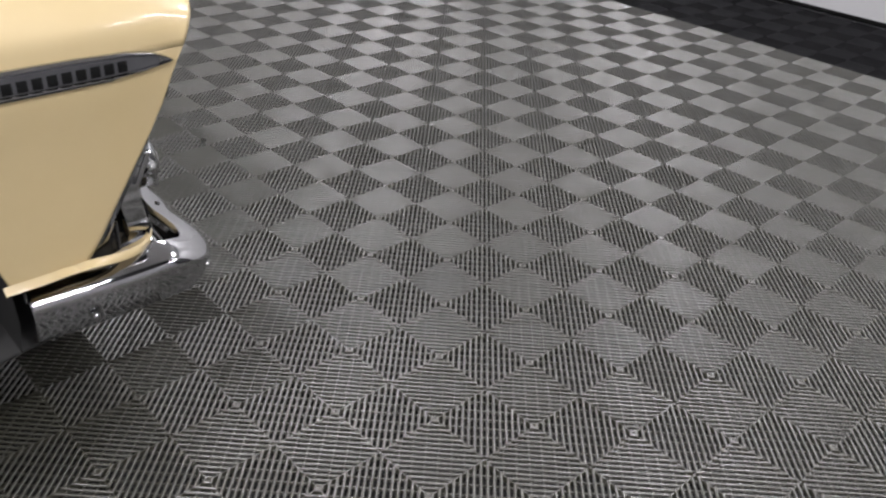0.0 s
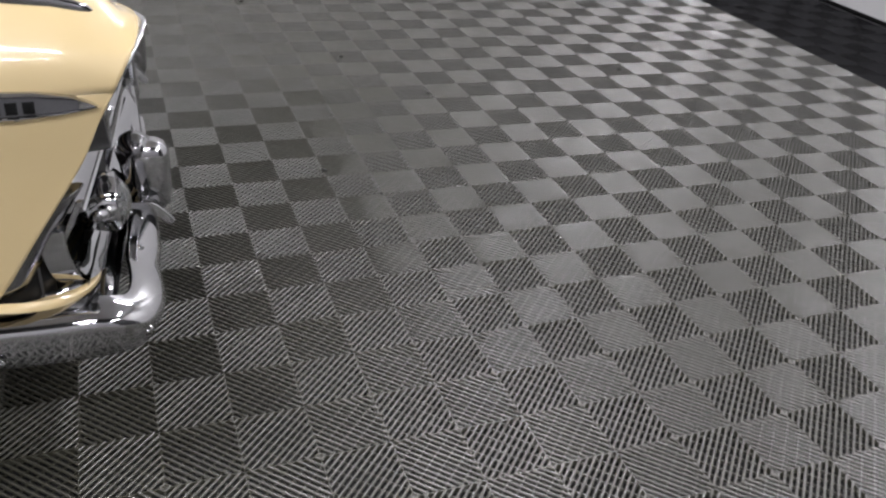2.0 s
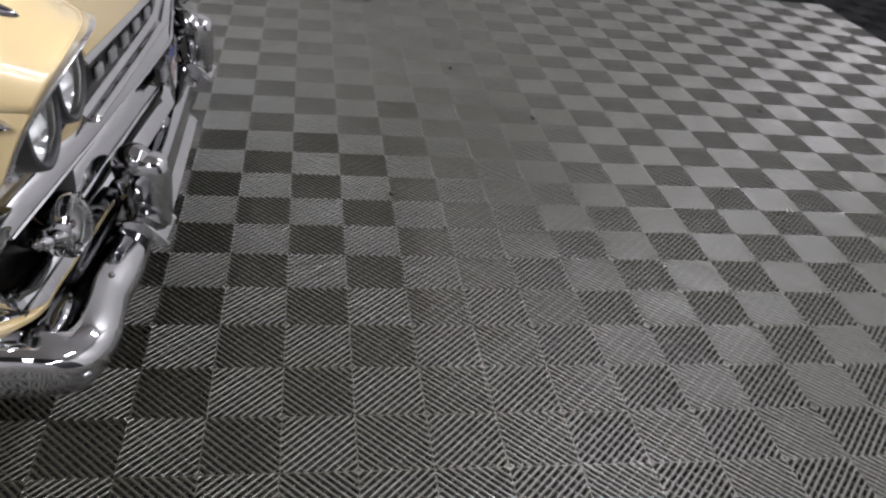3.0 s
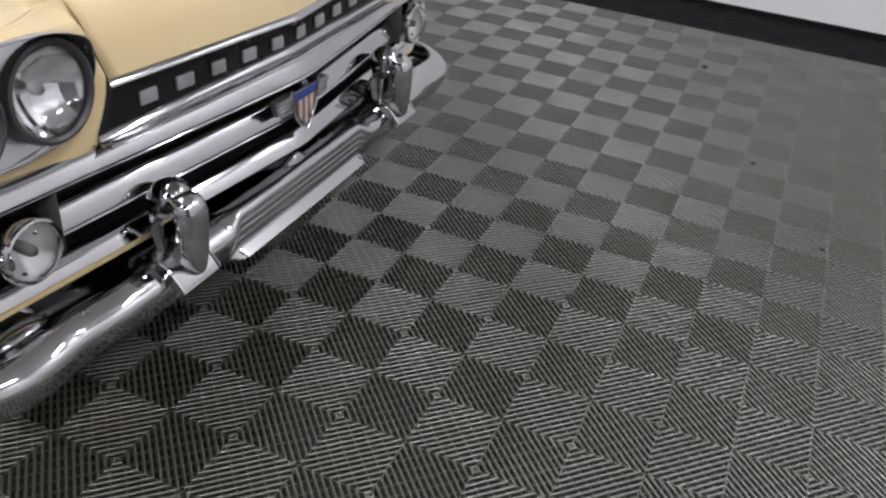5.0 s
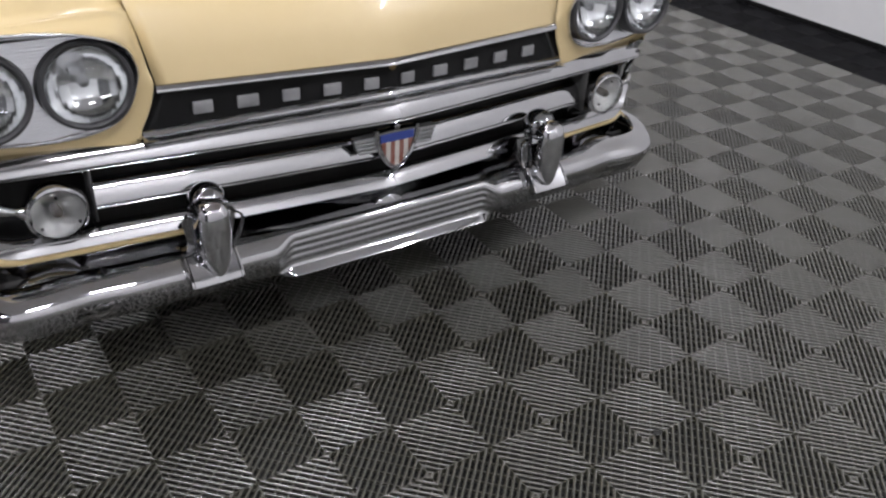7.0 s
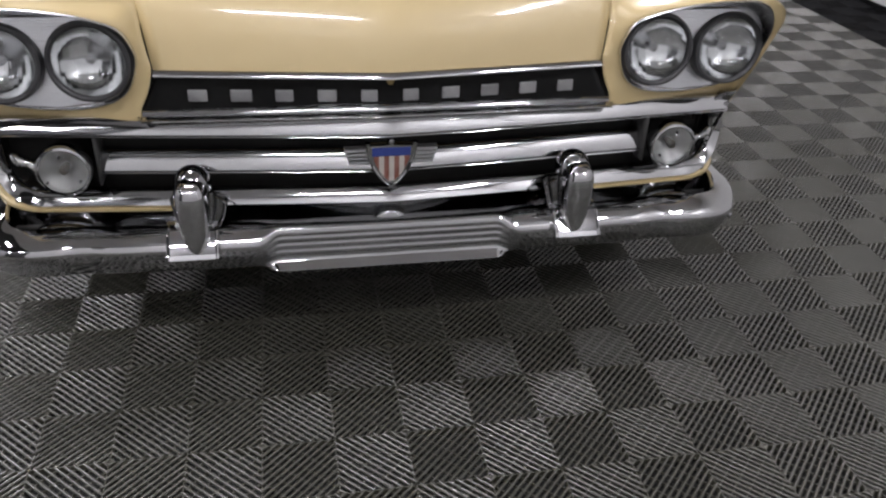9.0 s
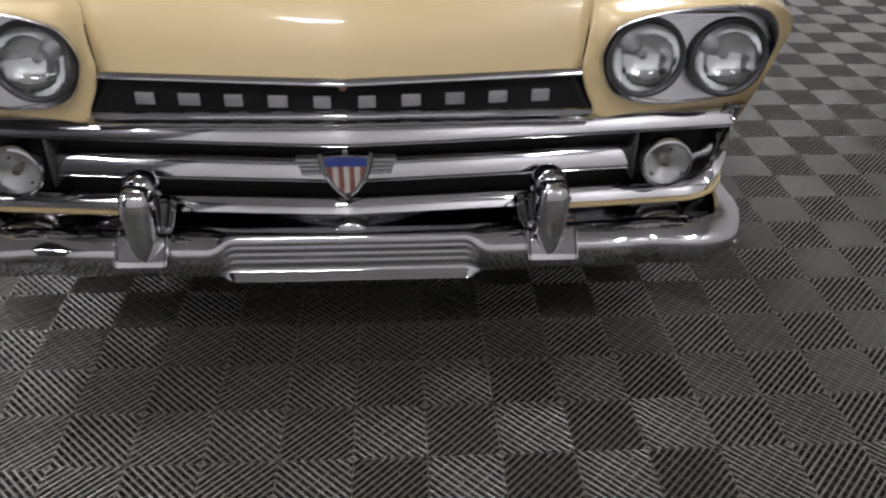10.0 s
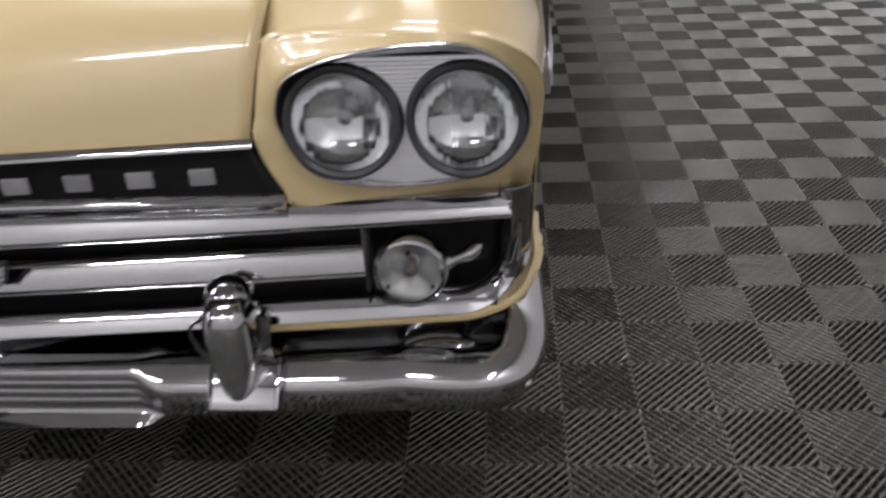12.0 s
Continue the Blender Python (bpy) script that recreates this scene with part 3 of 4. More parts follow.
            if min(math.hypot(mid_u - 0.590 + near, z - 0.722), math.hypot(mid_u - 0.754 + near, z - 0.722)) > 0.0745:
                panel.faces.new((last[c], last[c + 1], row[c + 1], row[c]))
        last = row
    bmesh.ops.delete(panel, geom=[v for v in panel.verts if not v.link_faces], context="VERTS")
    thick(cpart("lamp_panel", panel, ALLOY, None, "finely ribbed alloy panel between the headlights", False), 0.0015)
    for u, z in ((0.590 - near, 0.722), (0.754 - near, 0.722)):
        lamp = new("headlight")
        lamp.parent = car
        tagged(lamp, "round clear sealed headlight in a dark ring")
        at = Matrix.Translation((s * u, 0.644, z)) @ pose(0, 0, 0, -4, 0, 0) @ Matrix.Diagonal((1.065, 1.0, 1.065, 1))
        cpart("ring", moved(turned([(0.066, 0.03), (0.0625, -0.003), (0.0635, -0.010), (0.0680, -0.014), (0.0730, -0.012), (0.0755, 0.0), (0.0765, 0.03)], 48), at), RING, lamp)
        cpart("lens", moved(turned([(0.0, -0.020), (0.015, -0.0195), (0.03, -0.0175), (0.045, -0.0140), (0.057, -0.0095), (0.0655, -0.004), (0.0655, -0.001), (0.057, -0.0055), (0.045, -0.0100), (0.03, -0.0135), (0.015, -0.0155), (0.0, -0.016)], 48), at), GLASS, lamp)
        cpart("reflector", moved(turned([(0.065, 0.0), (0.058, 0.012), (0.047, 0.024), (0.033, 0.034), (0.018, 0.040), (0.0, 0.042)], 40), at), FLUTED, lamp)
        cpart("bulb_cap", moved(turned([(0.0, 0.012), (0.006, 0.013), (0.009, 0.017), (0.009, 0.028), (0.004, 0.04)], 20), at), DULL_CHROME, lamp)
    # parking lamp in its chrome pod
    pod = new("parking_lamp")
    pod.parent = car
    tagged(pod, "round clear parking lamp in a chrome pod")
    at = Matrix.Translation((s * 0.666, 0.636, 0.4955)) @ Matrix.Diagonal((0.92, 1, 0.92, 1))
    cpart("pod", moved(turned([(0.050, -0.004), (0.054, -0.008), (0.058, -0.006), (0.0605, 0.0), (0.060, 0.02), (0.054, 0.05), (0.042, 0.085), (0.03, 0.11)], 40), at), CHROME, pod)
    cpart("lens", moved(turned([(0.0, -0.030), (0.014, -0.029), (0.028, -0.025), (0.040, -0.018), (0.048, -0.010), (0.052, -0.003), (0.049, -0.003), (0.038, -0.014), (0.026, -0.021), (0.013, -0.025), (0.0, -0.026)], 40), at), GLASS, pod)
    cpart("reflector", moved(turned([(0.051, -0.002), (0.040, 0.007), (0.028, 0.016), (0.016, 0.025), (0.012, 0.029), (0.0, 0.030)], 36), at), LAMP_SILVER, pod)
    cpart("bulb", moved(turned([(0.0, -0.006), (0.007, -0.004), (0.011, 0.002), (0.011, 0.012), (0.008, 0.034)], 20), at), AMBER, pod)
    for a in (90, 210, 330):
        head = turned([(0.0, -0.002), (0.002, -0.0017), (0.0030, -0.0004), (0.0030, 0.004)], 12)
        cpart("lens_screw", moved(head, Matrix.Translation((s * 0.666 + 0.036 * math.cos(radians(a)), 0.6225, 0.4955 + 0.036 * math.sin(radians(a))))), RING, pod)
    arm = [[(s * (0.666 + 0.044 + d), 0.645 + d * 0.35 + r * math.sin(a), 0.500 + 0.33 * d + r * 0.8 * math.cos(a)) for a in np.linspace(0, 2 * math.pi, 15)[:-1]] for d, r in ((0.0, 0.022), (0.012, 0.015), (0.02, 0.010), (0.028, 0.010), (0.036, 0.014), (0.045, 0.0165), (0.054, 0.0135), (0.06, 0.005))]
    cpart("arm", sheet(arm, closed_cols=True, caps=True), CHROME, pod)
    cpart("lamp_bay", sheet([[(s * (0.60 + 0.21 * q), 0.70 + 0.06 * q, z) for q in np.linspace(0, 1, 5)] for z in (0.40, 0.48, 0.56)]), BLACK, pod)
    # black lining that closes the bay towards the fender; the darkened corner pan runs down behind the bumper's corner
    lining = [[(s * p[0], p[1], z) for p in curve_through([(0.795, 0.742), (0.822, 0.775), (0.832, 0.815), (0.836, 0.85)], 8)] for z in np.linspace(0.40, 0.60, 5)]
    cpart("bay_lining", sheet(lining), BLACK, pod)
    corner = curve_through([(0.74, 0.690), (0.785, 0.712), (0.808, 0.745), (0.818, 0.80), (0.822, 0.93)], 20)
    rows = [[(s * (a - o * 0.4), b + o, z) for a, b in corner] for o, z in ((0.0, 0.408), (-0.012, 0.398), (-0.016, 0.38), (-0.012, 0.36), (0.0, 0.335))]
    cpart("corner_pan", sheet(rows), DARKENED_CHROME)
    # chrome bay edge; its dark reflection is put into the base colour
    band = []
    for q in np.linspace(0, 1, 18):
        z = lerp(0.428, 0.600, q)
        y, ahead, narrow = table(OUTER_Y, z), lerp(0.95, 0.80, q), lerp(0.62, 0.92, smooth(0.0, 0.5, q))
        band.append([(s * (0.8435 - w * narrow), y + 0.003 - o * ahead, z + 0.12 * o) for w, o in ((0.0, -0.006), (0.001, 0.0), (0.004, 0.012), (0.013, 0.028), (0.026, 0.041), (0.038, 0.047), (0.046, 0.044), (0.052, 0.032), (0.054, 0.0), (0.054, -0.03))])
    thick(cpart("bay_surround", sheet(band), DARKENED_CHROME, pod, "curved chrome edge of the lamp bay"), 0.002)
    inner_wall = sheet([[(s * 0.602, y, z) for y in np.linspace(0.645, 0.72, 4)] for z in (0.455, 0.50, 0.56)])
    thick(cpart("bay_wall", inner_wall, SOOT, pod), 0.004)
    cpart("bar_end_trim", sheet([[(s * (0.812 + 0.004 * math.cos(a)), lerp(0.684, 0.722, q) + 0.006 * math.sin(a), lerp(0.578, 0.50, q)) for a in np.linspace(0, 2 * math.pi, 9)[:-1]] for q in np.linspace(0, 1, 6)], closed_cols=True, caps=True), CHROME)

    # side spear
    spear = new("side_spear")
    spear.parent = car
    tagged(spear, "pointed chrome side spear with a grey centre")
    SP_TOP = [(0.636, 0.757), (0.645, 0.765), (0.67, 0.777), (0.72, 0.786), (0.80, 0.790), (0.92, 0.792), (1.3, 0.795)]
    SP_BOT = [(0.636, 0.757), (0.65, 0.753), (0.69, 0.746), (0.75, 0.742), (0.92, 0.743), (1.3, 0.746)]
    ys = list(np.linspace(0.636, 0.72, 14)) + list(np.linspace(0.75, 1.3, 12))
    rows = []
    for y in ys:
        t, b = table(SP_TOP, y), table(SP_BOT, y)
        rows.append([(s * (side_u(y, lerp(b, t, q)) + o), y, lerp(b, t, q)) for q, o in ((0, 0.0), (0.03, 0.006), (0.12, 0.009), (0.2, 0.004), (0.5, 0.003), (0.8, 0.004), (0.9, 0.009), (0.97, 0.006), (1, 0.0))])
    cpart("spear_rim", sheet(rows), CHROME, spear)
    rows = []
    for y in ys[4:]:
        t, b = table(SP_TOP, y), table(SP_BOT, y)
        rows.append([(s * (side_u(y, lerp(b, t, q)) + o), y, lerp(b, t, q)) for q, o in ((0.2, 0.0035), (0.22, 0.0055), (0.5, 0.0055), (0.78, 0.0055), (0.8, 0.0035))])
    cpart("spear_inlay", sheet(rows), INLAY, spear, "dull dark grey inlay")
    for k in range(10):
        y = 0.728 + 0.0228 * k
        cpart("name_block", box(min(s * (side_u(y, 0.763) + 0.004), s * (side_u(y, 0.763) + 0.008)), max(s * (side_u(y, 0.763) + 0.004), s * (side_u(y, 0.763) + 0.008)), y - 0.008, y + 0.008, 0.755, 0.773, 0.001), BLACK, spear, "plain black block in the row on the spear")
    # inner wheel arch
    rows = [[(s * uu, 1.39 + 0.424 * math.cos(a), 0.36 + 0.424 * math.sin(a)) for uu in (0.52, 0.845)] for a in np.linspace(-0.2, math.pi + 0.2, 24)]
    cpart("wheel_arch", sheet(rows), SOOT)

# ---------------------------------------------------------------- bumper
bumper = new("bumper")
bumper.parent = car
tagged(bumper, "heavy wrap-around chrome front bumper with two guards")
FACE = [(0.272, -0.026), (0.285, -0.0175), (0.300, -0.0095), (0.315, -0.0035), (0.330, 0.0)]
ARM_FACE = [(0.276, -0.027), (0.290, -0.0195), (0.310, -0.0105), (0.335, -0.0025), (0.355, 0.0)]
# sections from the back of the ledge over the ridge and down the face: inward, up
PLAIN = [(-0.060, 0.340), (-0.061, 0.364), (-0.055, 0.3712), (-0.043, 0.3690), (-0.030, 0.3640), (-0.017, 0.3565), (-0.007, 0.3475), (-0.0015, 0.339), (0.0, 0.330)]
PLAIN += [(table(FACE, z), z) for z in np.linspace(0.328, 0.272, 26)] + [(-0.034, 0.2655), (-0.045, 0.261), (-0.060, 0.259)]
ARM = [(-0.058, 0.345), (-0.059, 0.386), (-0.053, 0.392), (-0.038, 0.388), (-0.024, 0.3825), (-0.013, 0.377), (-0.006, 0.371), (-0.0015, 0.364), (0.0, 0.355)]
ARM += [(table(ARM_FACE, z), z) for z in np.linspace(0.351, 0.276, 26)] + [(-0.035, 0.2695), (-0.045, 0.264), (-0.058, 0.262)]
CENTRE = [(-0.058, 0.345), (-0.058, 0.364), (-0.052, 0.3715), (-0.042, 0.3735), (-0.030, 0.3725), (-0.022, 0.3702), (-0.017, 0.3665), (-0.0145, 0.361), (-0.0135, 0.355)]
CENTRE += [(-0.0165 - 0.09 * (0.350 - z) + 0.0017 * math.cos(2 * math.pi * (z - 0.3405) / 0.0175), z) for z in np.linspace(0.350, 0.2955, 22)]
CENTRE += [(-0.0225, 0.2910), (-0.0215, 0.2870), (-0.0175, 0.2825), (-0.0090, 0.2775)]
CENTRE += [(-0.001, 0.270), (-0.006, 0.263), (-0.035, 0.259)]
half_path = [(0.0, 0.552), (0.15, 0.552), (0.30, 0.554), (0.45, 0.557), (0.57, 0.561), (0.645, 0.569), (0.70, 0.566), (0.755, 0.566), (0.80, 0.576), (0.838, 0.600), (0.860, 0.645), (0.867, 0.70), (0.867, 0.78), (0.863, 0.86), (0.857, 0.945)]
full_path = [(-a, b) for a, b in half_path[:0:-1]] + half_path
fine = curve_through(full_path, 420)
rows = []
for k, (u, y) in enumerate(fine):
    a, b = fine[max(0, k - 1)], fine[min(len(fine) - 1, k + 1)]
    t = (b - a) / np.linalg.norm(b - a)
    out = np.array([t[1], -t[0]])
    mid = 1 - smooth(0.240, 0.292, abs(u))
    arm_share = smooth(0.578, 0.69, y) if abs(u) > 0.76 else 0.0
    row = []
    for p, c, r in zip(PLAIN, CENTRE, ARM):
        d, z = lerp(lerp(p[0], c[0], mid), r[0], arm_share), lerp(lerp(p[1], c[1], mid), r[1], arm_share)
        row.append((u + out[0] * d, y + out[1] * d, z))
    rows.append(row)
skin = np.array(rows)
round_ = np.array([smooth(0.66, 0.74, abs(u)) * (1 - smooth(0.76, 0.84, y)) for u, y in fine])[1:-1, None, None] * np.linspace(1, 0, 9).clip(0, 0.85)[None, :, None]
for _ in range(60):
    skin[1:-1, :9] += 0.5 * round_ * ((skin[:-2, :9] + skin[2:, :9]) / 2 - skin[1:-1, :9])
rows = skin.tolist()
thick(cpart("bumper_bar", sheet(rows), CHROME, bumper), 0.003)
screw = turned([(0.0, 0.004), (0.004, 0.0035), (0.006, 0.001), (0.0062, -0.004)], 14, "z")
cpart("ledge_screw", moved(screw, Matrix.Translation((-0.625, 0.600, 0.3655)) @ pose(0, 0, 0, 22, 0, 0)), CHROME, bumper)
for s in (-1, 1):
    for u, y, z in ((0.8615, 0.843, 0.308), (0.836, 0.601, 0.318)):
        d = Vector((1, 0, 0)) if y > 0.8 else Vector((0.75, -0.66, 0)).normalized()
        ball = turned([(0.0, 0.005), (0.005, 0.004), (0.008, 0.001), (0.0085, -0.002)], 16, "z")
        turn = Vector((0, 0, 1)).rotation_difference(Vector((s * d.x, d.y, 0))).to_matrix().to_4x4()
        cpart("bolt", moved(ball, Matrix.Translation((s * u, y, z)) @ turn), CHROME, bumper)
    guard = new("bumper_guard")
    guard.parent = bumper
    tagged(guard, "bullet-shaped chrome bumper guard on a square foot")
    gu = s * 0.414
    # z, half width, front y, back y
    LEVELS = [(0.343, 0.007, 0.529, 0.57), (0.349, 0.015, 0.5265, 0.58), (0.362, 0.023, 0.525, 0.60), (0.385, 0.0295, 0.523, 0.615), (0.42, 0.0335, 0.5215, 0.62), (0.45, 0.035, 0.5205, 0.625), (0.468, 0.0345, 0.521, 0.628), (0.481, 0.0325, 0.5245, 0.63), (0.490, 0.0285, 0.530, 0.628), (0.4965, 0.022, 0.540, 0.62), (0.500, 0.012, 0.555, 0.605), (0.501, 0.002, 0.575, 0.59)]
    rows = []
    for z, w, fy, by in LEVELS:
        cy, ry = (fy + by) / 2, (by - fy) / 2
        rows.append([(gu + w * math.copysign(abs(math.cos(a)) ** 0.7, math.cos(a)), cy + ry * math.copysign(abs(math.sin(a)) ** 0.6, math.sin(a)), z) for a in np.linspace(0, 2 * math.pi, 41)[:-1]])
    cpart("guard_body", sheet(rows, closed_cols=True, caps=True), CHROME, guard)
    # hump behind the guard's top, dark reflection put into its colour
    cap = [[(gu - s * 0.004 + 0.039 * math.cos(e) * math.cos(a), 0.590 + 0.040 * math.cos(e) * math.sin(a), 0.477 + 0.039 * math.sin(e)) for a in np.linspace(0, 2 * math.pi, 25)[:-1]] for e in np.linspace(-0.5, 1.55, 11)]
    cpart("guard_cap", sheet(cap, closed_cols=True, caps=True), DARKENED_CHROME, guard)
    foot = curve_through([(0.636, 0.352), (0.628, 0.370), (0.612, 0.3775), (0.592, 0.3795), (0.572, 0.3755), (0.554, 0.3625), (0.539, 0.346), (0.529, 0.334), (0.5265, 0.328), (0.530, 0.3235)], 22)
    foot = [tuple(p) for p in foot] + [(0.540, 0.327), (0.556, 0.346), (0.58, 0.352)]
    rows = []
    for q, rise in ((-1, -0.002), (-0.985, 0.0035), (-0.93, 0.0045), (-0.87, 0.001), (-0.5, 0.0), (0, 0.0), (0.5, 0.0), (0.87, 0.001), (0.93, 0.0045), (0.985, 0.0035), (1, -0.002)):
        rows.append([(gu + s * 0.0075 + q * 0.053, y - 0.6 * rise, z + 0.8 * rise) for y, z in foot])
    cpart("guard_foot", sheet(rows, closed_cols=True, caps=True), CHROME, guard)
    # brace fins, toned down by the darkened chrome colour
    for side in (-1, 1):
        far = 0.76 if side == s else 1.0
        fin = slab([(side * 0.022, 0.456), (side * 0.062 * far, 0.446), (side * 0.068 * far, 0.437), (side * 0.058 * far, 0.398), (side * 0.046, 0.378), (side * 0.022, 0.385)], -0.003, 0.003)
        cpart("guard_brace", moved(fin, Matrix.Translation((gu, 0.578, 0)) @ pose(0, 0, 0, 0, 0, side * 24)), DARKENED_CHROME, guard, "", False)
        if side == s:
            continue
        rib_ = [[(gu + side * (p[0] + 0.003 * math.cos(a)), 0.580 - 0.3 * (p[0] - 0.04) + 0.006 * math.sin(a), p[1]) for a in np.linspace(0, 2 * math.pi, 9)[:-1]] for p in curve_through([(0.045, 0.452), (0.060, 0.446), (0.066, 0.434), (0.058, 0.402), (0.047, 0.380)], 14)]
        cpart("guard_brace", sheet(rib_, closed_cols=True, caps=True), CHROME, guard, "thin bright edge of the guard brace")

# ---------------------------------------------------------------- rest of the car
rows = [[(u, y, z) for u in np.linspace(-0.8, 0.8, 5)] for y, z in ((0.68, 0.34), (0.75, 0.27), (1.0, 0.24), (2.0, 0.22), (5.3, 0.24), (5.5, 0.32))]
thick(cpart("underbody", sheet(rows), SOOT), 0.01)
for s in (-1, 1):
    sides(s, "body_side", "smooth cream side of the car", 1.82, 5.6, 0.835)

# deck, tail, cabin and wheels
ROOF_Z = 1.46
DECK = [(1.95, 1.03), (2.15, 1.02), (4.3, 1.0), (4.6, 0.99), (5.2, 0.95), (5.45, 0.91), (5.58, 0.85)]
rows = []
for y in np.r_[1.955, np.linspace(2.1, 5.58, 26)]:
    zc, half = table(DECK, y), side_u(y, 0.845)
    rows.append([(half * q, y, lerp(zc, 0.845, abs(q) ** 5)) for q in np.linspace(-1, 1, 33)])
thick(cpart("body_deck", sheet(rows), PAINT, None, "smooth cream cowl and rear deck"), 0.003)
rows = []
for z in np.linspace(0.42, 0.85, 6):
    rows.append([(side_u(5.58, z) * q, 5.58 + 0.02 * (1 - q * q), z) for q in np.linspace(-1, 1, 13)])
thick(cpart("tail_panel", sheet(rows), PAINT), 0.003)
rows = []
for y, z, half in ((2.62, 1.40, 0.60), (2.8, 1.44, 0.63), (3.1, ROOF_Z, 0.65), (3.7, ROOF_Z - 0.01, 0.64), (3.95, 1.42, 0.62), (4.05, 1.38, 0.60)):
    rows.append([(half * q, y, z - 0.07 * abs(q) ** 4) for q in np.linspace(-1, 1, 21)])
thick(cpart("roof", sheet(rows), PAINT, None, "cream painted roof"), 0.004)
DIM_GLASS = material("tinted_glass", (0.35, 0.4, 0.38), 0.03, trans=1.0)


def pane(name, corners, bulge=(0, 0, 0)):
    a, b, c, d = (np.array(p, float) for p in corners)
    rows = []
    for q in np.linspace(0, 1, 5):
        rows.append([lerp(lerp(a, b, r), lerp(d, c, r), q) + np.array(bulge) * math.sin(math.pi * r) for r in np.linspace(0, 1, 9)])
    thick(cpart(name, sheet(rows), DIM_GLASS), 0.005)


pane("windshield", ((-0.70, 2.22, 1.0), (0.70, 2.22, 1.0), (0.58, 2.62, 1.36), (-0.58, 2.62, 1.36)), (0, -0.10, 0))
pane("rear_window", ((-0.68, 4.42, 0.99), (0.68, 4.42, 0.99), (0.58, 4.05, 1.35), (-0.58, 4.05, 1.35)), (0, 0.08, 0))
for s in (-1, 1):
    for ya, yb, yc, yd in ((2.30, 3.18, 3.18, 2.66), (3.24, 4.34, 4.02, 3.24)):
        pane("side_window", ((s * 0.76, ya, 0.97), (s * 0.76, yb, 0.97), (s * 0.63, yc, 1.36), (s * 0.63, yd, 1.36)))
    for ya, yb in ((2.26, 2.64), (3.21, 3.21), (4.40, 4.05)):
        post = [[(s * lerp(0.755, 0.62, q) + 0.02 * math.cos(a), lerp(ya, yb, q) + 0.025 * math.sin(a), lerp(0.95, 1.38, q)) for a in np.linspace(0, 2 * math.pi, 9)[:-1]] for q in np.linspace(0, 1, 5)]
        cpart("pillar", sheet(post, closed_cols=True, caps=True), PAINT)


def wheel(u, y):
    hub = new("wheel")
    hub.parent = car
    hub.location = (u, y - 2.0, 0.33)
    out = 1 if u > 0 else -1
    tyre = [(0.20, 0.075), (0.24, 0.088), (0.29, 0.09), (0.318, 0.075), (0.329, 0.05), (0.33, 0.0), (0.329, -0.05), (0.318, -0.075), (0.29, -0.09), (0.24, -0.088), (0.20, -0.075)]
    part("tyre", turned(tyre, 48, "x"), RUBBER, hub)
    part("rim", turned([(0.205, 0.07 * out), (0.19, 0.055 * out), (0.12, 0.045 * out), (0.06, 0.07 * out), (0.0, 0.075 * out)], 40, "x"), CHROME, hub)
    return hub


for u in (-0.735, 0.735):
    for y in (1.39, 4.36):
        wheel(u, y)


# ---------------------------------------------------------------- ribbed floor tiles, last
def rib_geometry(simple=False):
    """One tile of two by two ribbed squares, its top at z = 0: ribs run along alternate diagonals, thin cross bars lie under them."""
    verts, faces = [], []
    diag = CELL * math.sqrt(2)
    pitch = diag / 16

    def crowned(top, low):
        return ((-0.40, low), (-0.5, top - 0.0032), (-0.49, top - 0.0026), (-0.45, top - 0.0018), (-0.39, top - 0.00118), (-0.30, top - 0.00064), (-0.18, top - 0.00021), (0.0, top), (0.18, top - 0.00021), (0.30, top - 0.00064), (0.39, top - 0.00118), (0.45, top - 0.0018), (0.49, top - 0.0026), (0.5, top - 0.0032), (0.40, low))

    def plain(top, low):
        return ((-0.5, low), (-0.5, top), (0.5, top), (0.5, low))

    def strip(c, along, d, width, z_top, z_low, profile, half_of):
        across = np.array((-along[1], along[0]))
        ring = []
        for share, z in profile(z_top, z_low):
            off = share * width
            h = max(0.0, half_of(d + off))
            base = c + across * (d + off)
            ring.append(((*(base - along * h), z), (*(base + along * h), z)))
        n = len(verts)
        for a, b in ring:
            verts.extend((a, b))
        for k in range(len(ring) - 1):
            faces.append((n + 2 * k, n + 2 * k + 1, n + 2 * k + 3, n + 2 * k + 2))

    for ca in (0, 1):
        for cb in (0, 1):
            c = np.array(((ca + 0.5) * CELL, (cb + 0.5) * CELL))
            along = np.array((1, 1)) / math.sqrt(2) if (ca + cb) % 2 == 1 else np.array((1, -1)) / math.sqrt(2)
            half_of = lambda d: diag / 2 - abs(d) + 0.0003
            for k in range(16):
                strip(c, along, (k - 7.5) * pitch, pitch * 0.44, 0.0, -0.0052, plain if simple else crowned, half_of)
            cross = np.array((-along[1], along[0]))
            for k in range(0 if simple else 8):
                strip(c, cross, (k - 3.5) * 2.0 * pitch, 0.0024, -0.0064, -0.012, plain, half_of)
    # thin ridge round every square, where the ribs meet
    for q in () if simple else (0, 1, 2):
        inset = 0.0007 if q == 0 else -0.0007 if q == 2 else 0.0
        for along in (np.array((1.0, 0.0)), np.array((0.0, 1.0))):
            c = np.array((CELL, CELL)) + np.array((-along[1], along[0])) * ((q - 1) * CELL + inset)
            if along[1]:
                c = np.array((q * CELL + inset, CELL))
            strip(c, along, 0.0, 0.0013 if q != 1 else 0.0022, -0.0035, -0.018, plain, lambda d: CELL)
    return np.array(verts), faces


TILE_V, TILE_F = rib_geometry()
FAR_V, FAR_F = rib_geometry(True)


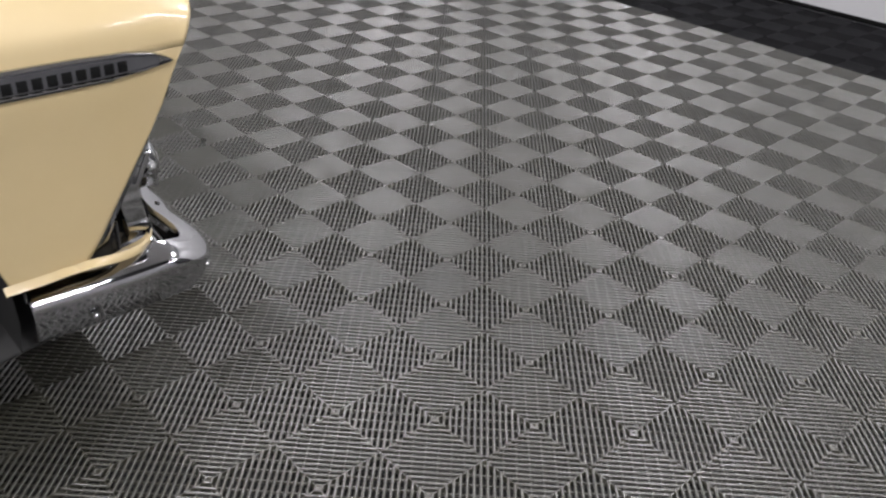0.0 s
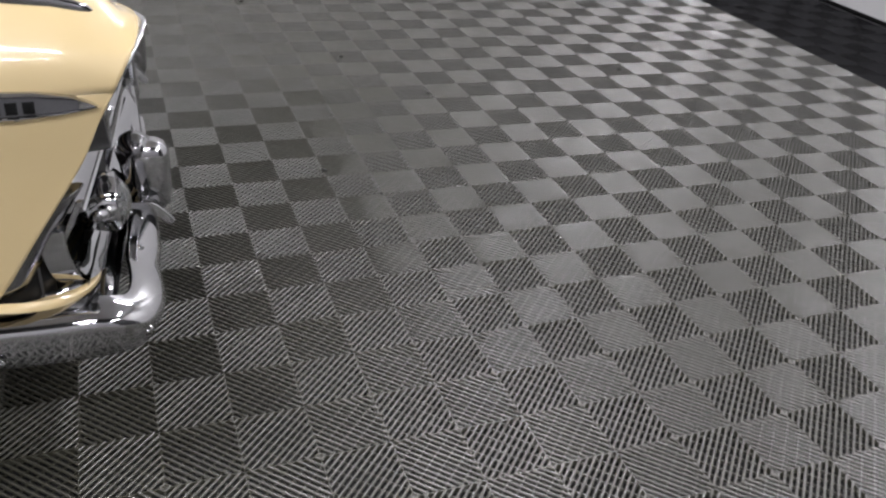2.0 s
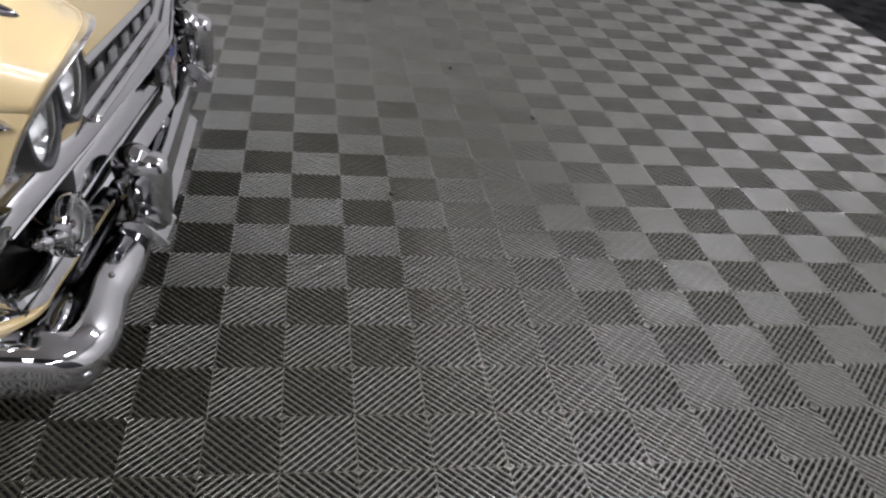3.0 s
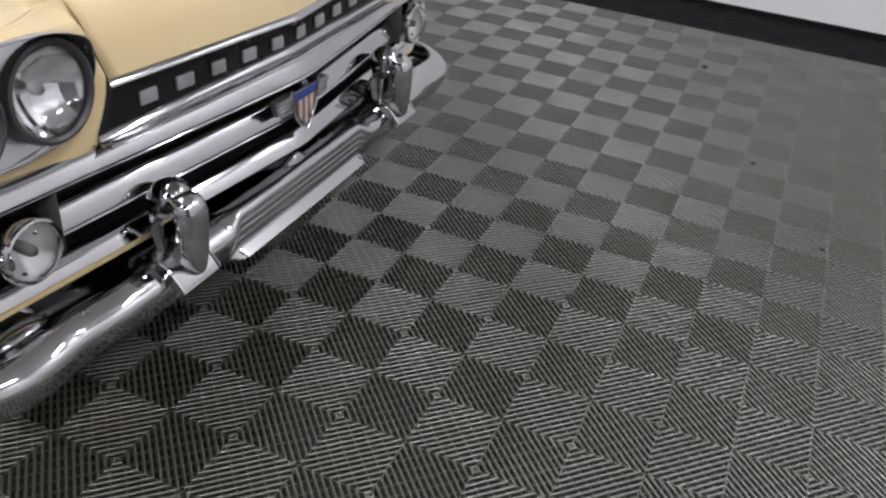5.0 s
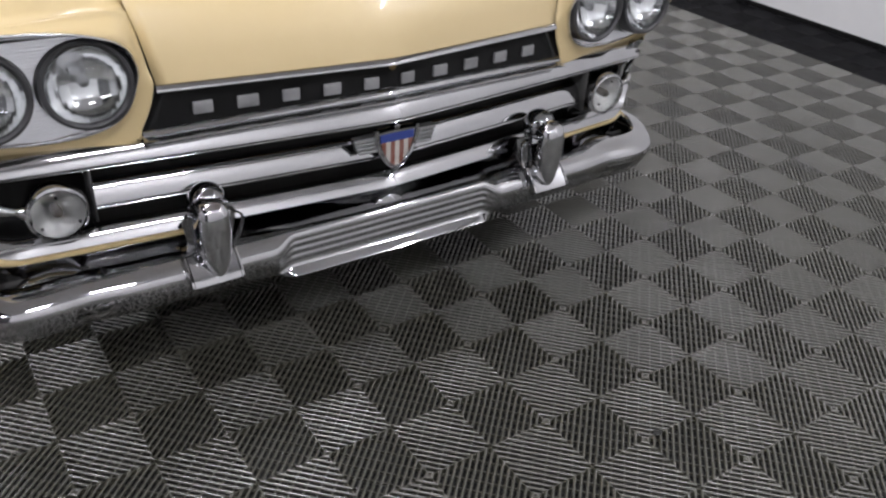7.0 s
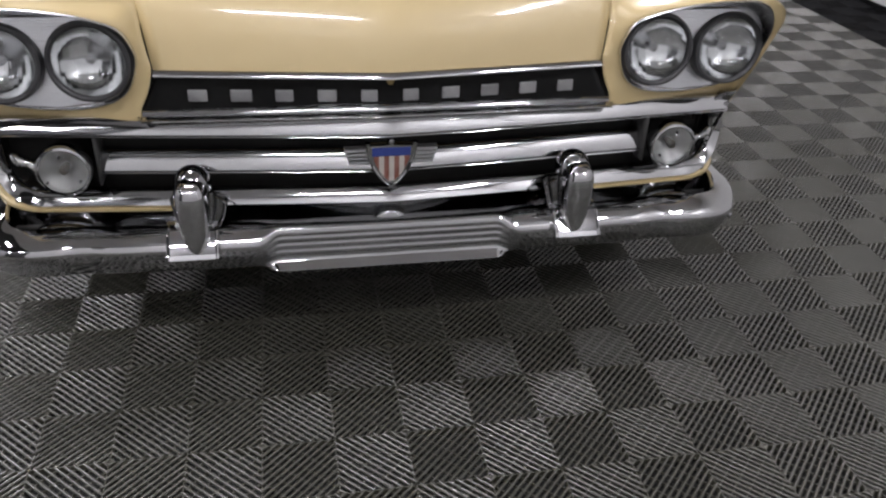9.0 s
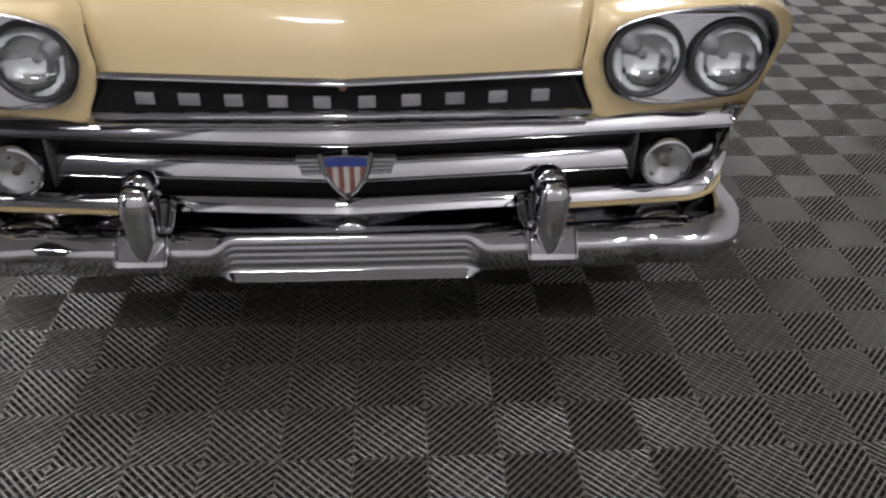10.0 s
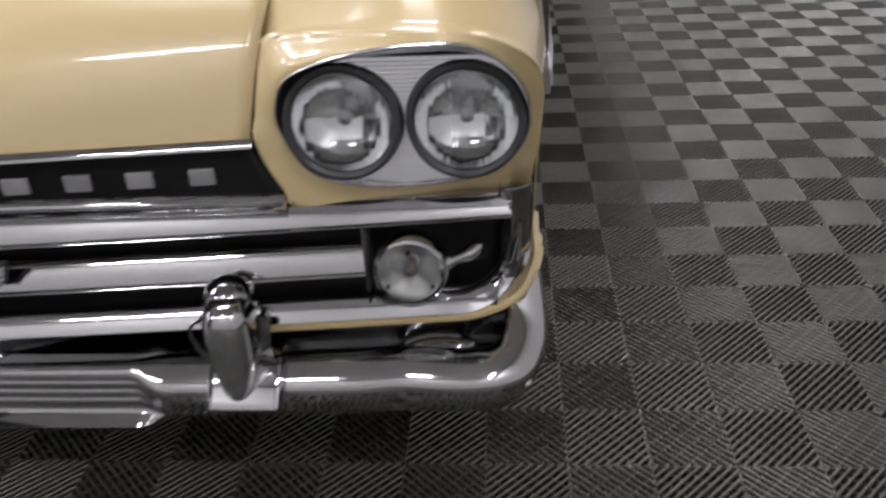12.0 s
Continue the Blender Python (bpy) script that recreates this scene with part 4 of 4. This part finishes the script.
def tile_mesh(name, mat):
    me = bpy.data.meshes.new(name)
    me.from_pydata(TILE_V.tolist(), [], TILE_F)
    me.materials.append(mat)
    me.polygons.foreach_set("use_smooth", [True] * len(me.polygons))
    me.set_sharp_from_angle(angle=radians(40))
    return me


grey_mesh, black_mesh = tile_mesh("tile", GREY_TILE), tile_mesh("tile", BLACK_TILE)

# worn marks and grit lying on the tiles
CHALK = vary(material("rubbed_white", (0.2, 0.2, 0.2), 0.6), (0.13, 0.13, 0.13), (0.26, 0.26, 0.26), 40.0, (0.5, 0.7))
GRIT = vary(material("dark_grit", (0.02, 0.02, 0.018), 0.8), (0.012, 0.012, 0.01), (0.03, 0.03, 0.026), 60.0, (0.6, 0.9))
rnd = random.Random(4)


def rub_mark(x, y, turn, length, lines):
    """Short light scratches across the rib tops."""
    bm = bmesh.new()
    for k in range(lines):
        off, start = (k - lines / 2) * 0.021 + rnd.uniform(-0.004, 0.004), rnd.uniform(-0.02, 0.02)
        n = 9
        half = [rnd.uniform(0.0006, 0.0022) for _ in range(n)]
        top = [bm.verts.new((start + length * (q / (n - 1) - 0.5), off + half[q] + 0.002 * math.sin(q + k), 0.0006)) for q in range(n)]
        low = [bm.verts.new((start + length * (q / (n - 1) - 0.5), off - half[q] + 0.002 * math.sin(q + k), 0.0006)) for q in range(n)]
        for q in range(n - 1):
            bm.faces.new((low[q], low[q + 1], top[q + 1], top[q]))
    ob = new("scuff_mark", mesh_of("scuff_mark", bm, CHALK, False))
    ob.matrix_world = pose(x, y, 0, 0, 0, turn)
    ob.modifiers.new("thickness", "SOLIDIFY").thickness = 0.0005
    return tagged(ob, "light rubbed scratches across grey floor tiles", "scuff mark", "floor scuffs")


rub_mark(1.755, -1.878, 40, 0.10, 4)
rub_mark(1.40, -1.328, 60, 0.07, 2)
rub_mark(2.896, 0.685, -85, 0.11, 4)
rub_mark(2.62, 0.69, -70, 0.08, 2)
rub_mark(-0.45, -0.10, -80, 0.05, 1)
for gx, gy, size in ((2.506, -0.34, 0.010), (3.40, -0.033, 0.012), (2.025, -0.592, 0.008), (1.407, -0.001, 0.009), (1.216, -0.144, 0.005), (2.2, -1.62, 0.008)):
    bm = bmesh.new()
    bmesh.ops.create_icosphere(bm, subdivisions=2, radius=size)
    for v in bm.verts:
        v.co = Vector((v.co.x * 1.3, v.co.y, v.co.z * 0.5)) * (1 + 0.35 * noise.noise(v.co * 160 + Vector((gx, gy, 0))))
    ob = new("grit_speck", mesh_of("grit_speck", bm, GRIT))
    ob.location = (gx, gy, size * 0.4)
    tagged(ob, "small dark speck of grit on the floor tiles", "grit", "floor grit")

tile_floor = thing("tile_floor", (0, 0, 0), "interlocking ribbed plastic garage tiles, grey with a black border", "floor tiles", kind="structure")
rest = {}
for a in range(-42, 30, 2):
    for b in range(-25, 61, 2):
        black = a >= 26 or b < -19
        x, y = a * CELL, b * CELL
        if -0.7 < x < 3.9 and -2.9 < y < 1.9:
            ob = new("tile", black_mesh if black else grey_mesh)
            ob.location, ob.parent = (x, y, 0), tile_floor
        else:
            rest.setdefault((black, a < -22 or b > 40), []).append((x, y, 0.0))
for (black, far), places in rest.items():
    tv, tf = (FAR_V, FAR_F) if far else (TILE_V, TILE_F)
    n, m = len(tv), len(places)
    v = (tv[None] + np.array(places)[:, None]).reshape(-1, 3)
    f = (np.array(tf)[None] + (np.arange(m) * n)[:, None, None]).reshape(-1, 4)
    me = bpy.data.meshes.new("tile_field")
    me.from_pydata(v.tolist(), [], f.tolist())
    me.polygons.foreach_set("use_smooth", [True] * len(me.polygons))
    me.set_sharp_from_angle(angle=radians(40))
    me.materials.append(BLACK_TILE if black else GREY_TILE)
    ob = new("tile_field", me)
    ob.parent = tile_floor
    tagged(ob, "black ribbed border tiles" if black else "grey ribbed floor tiles farther off", kind="stuff")
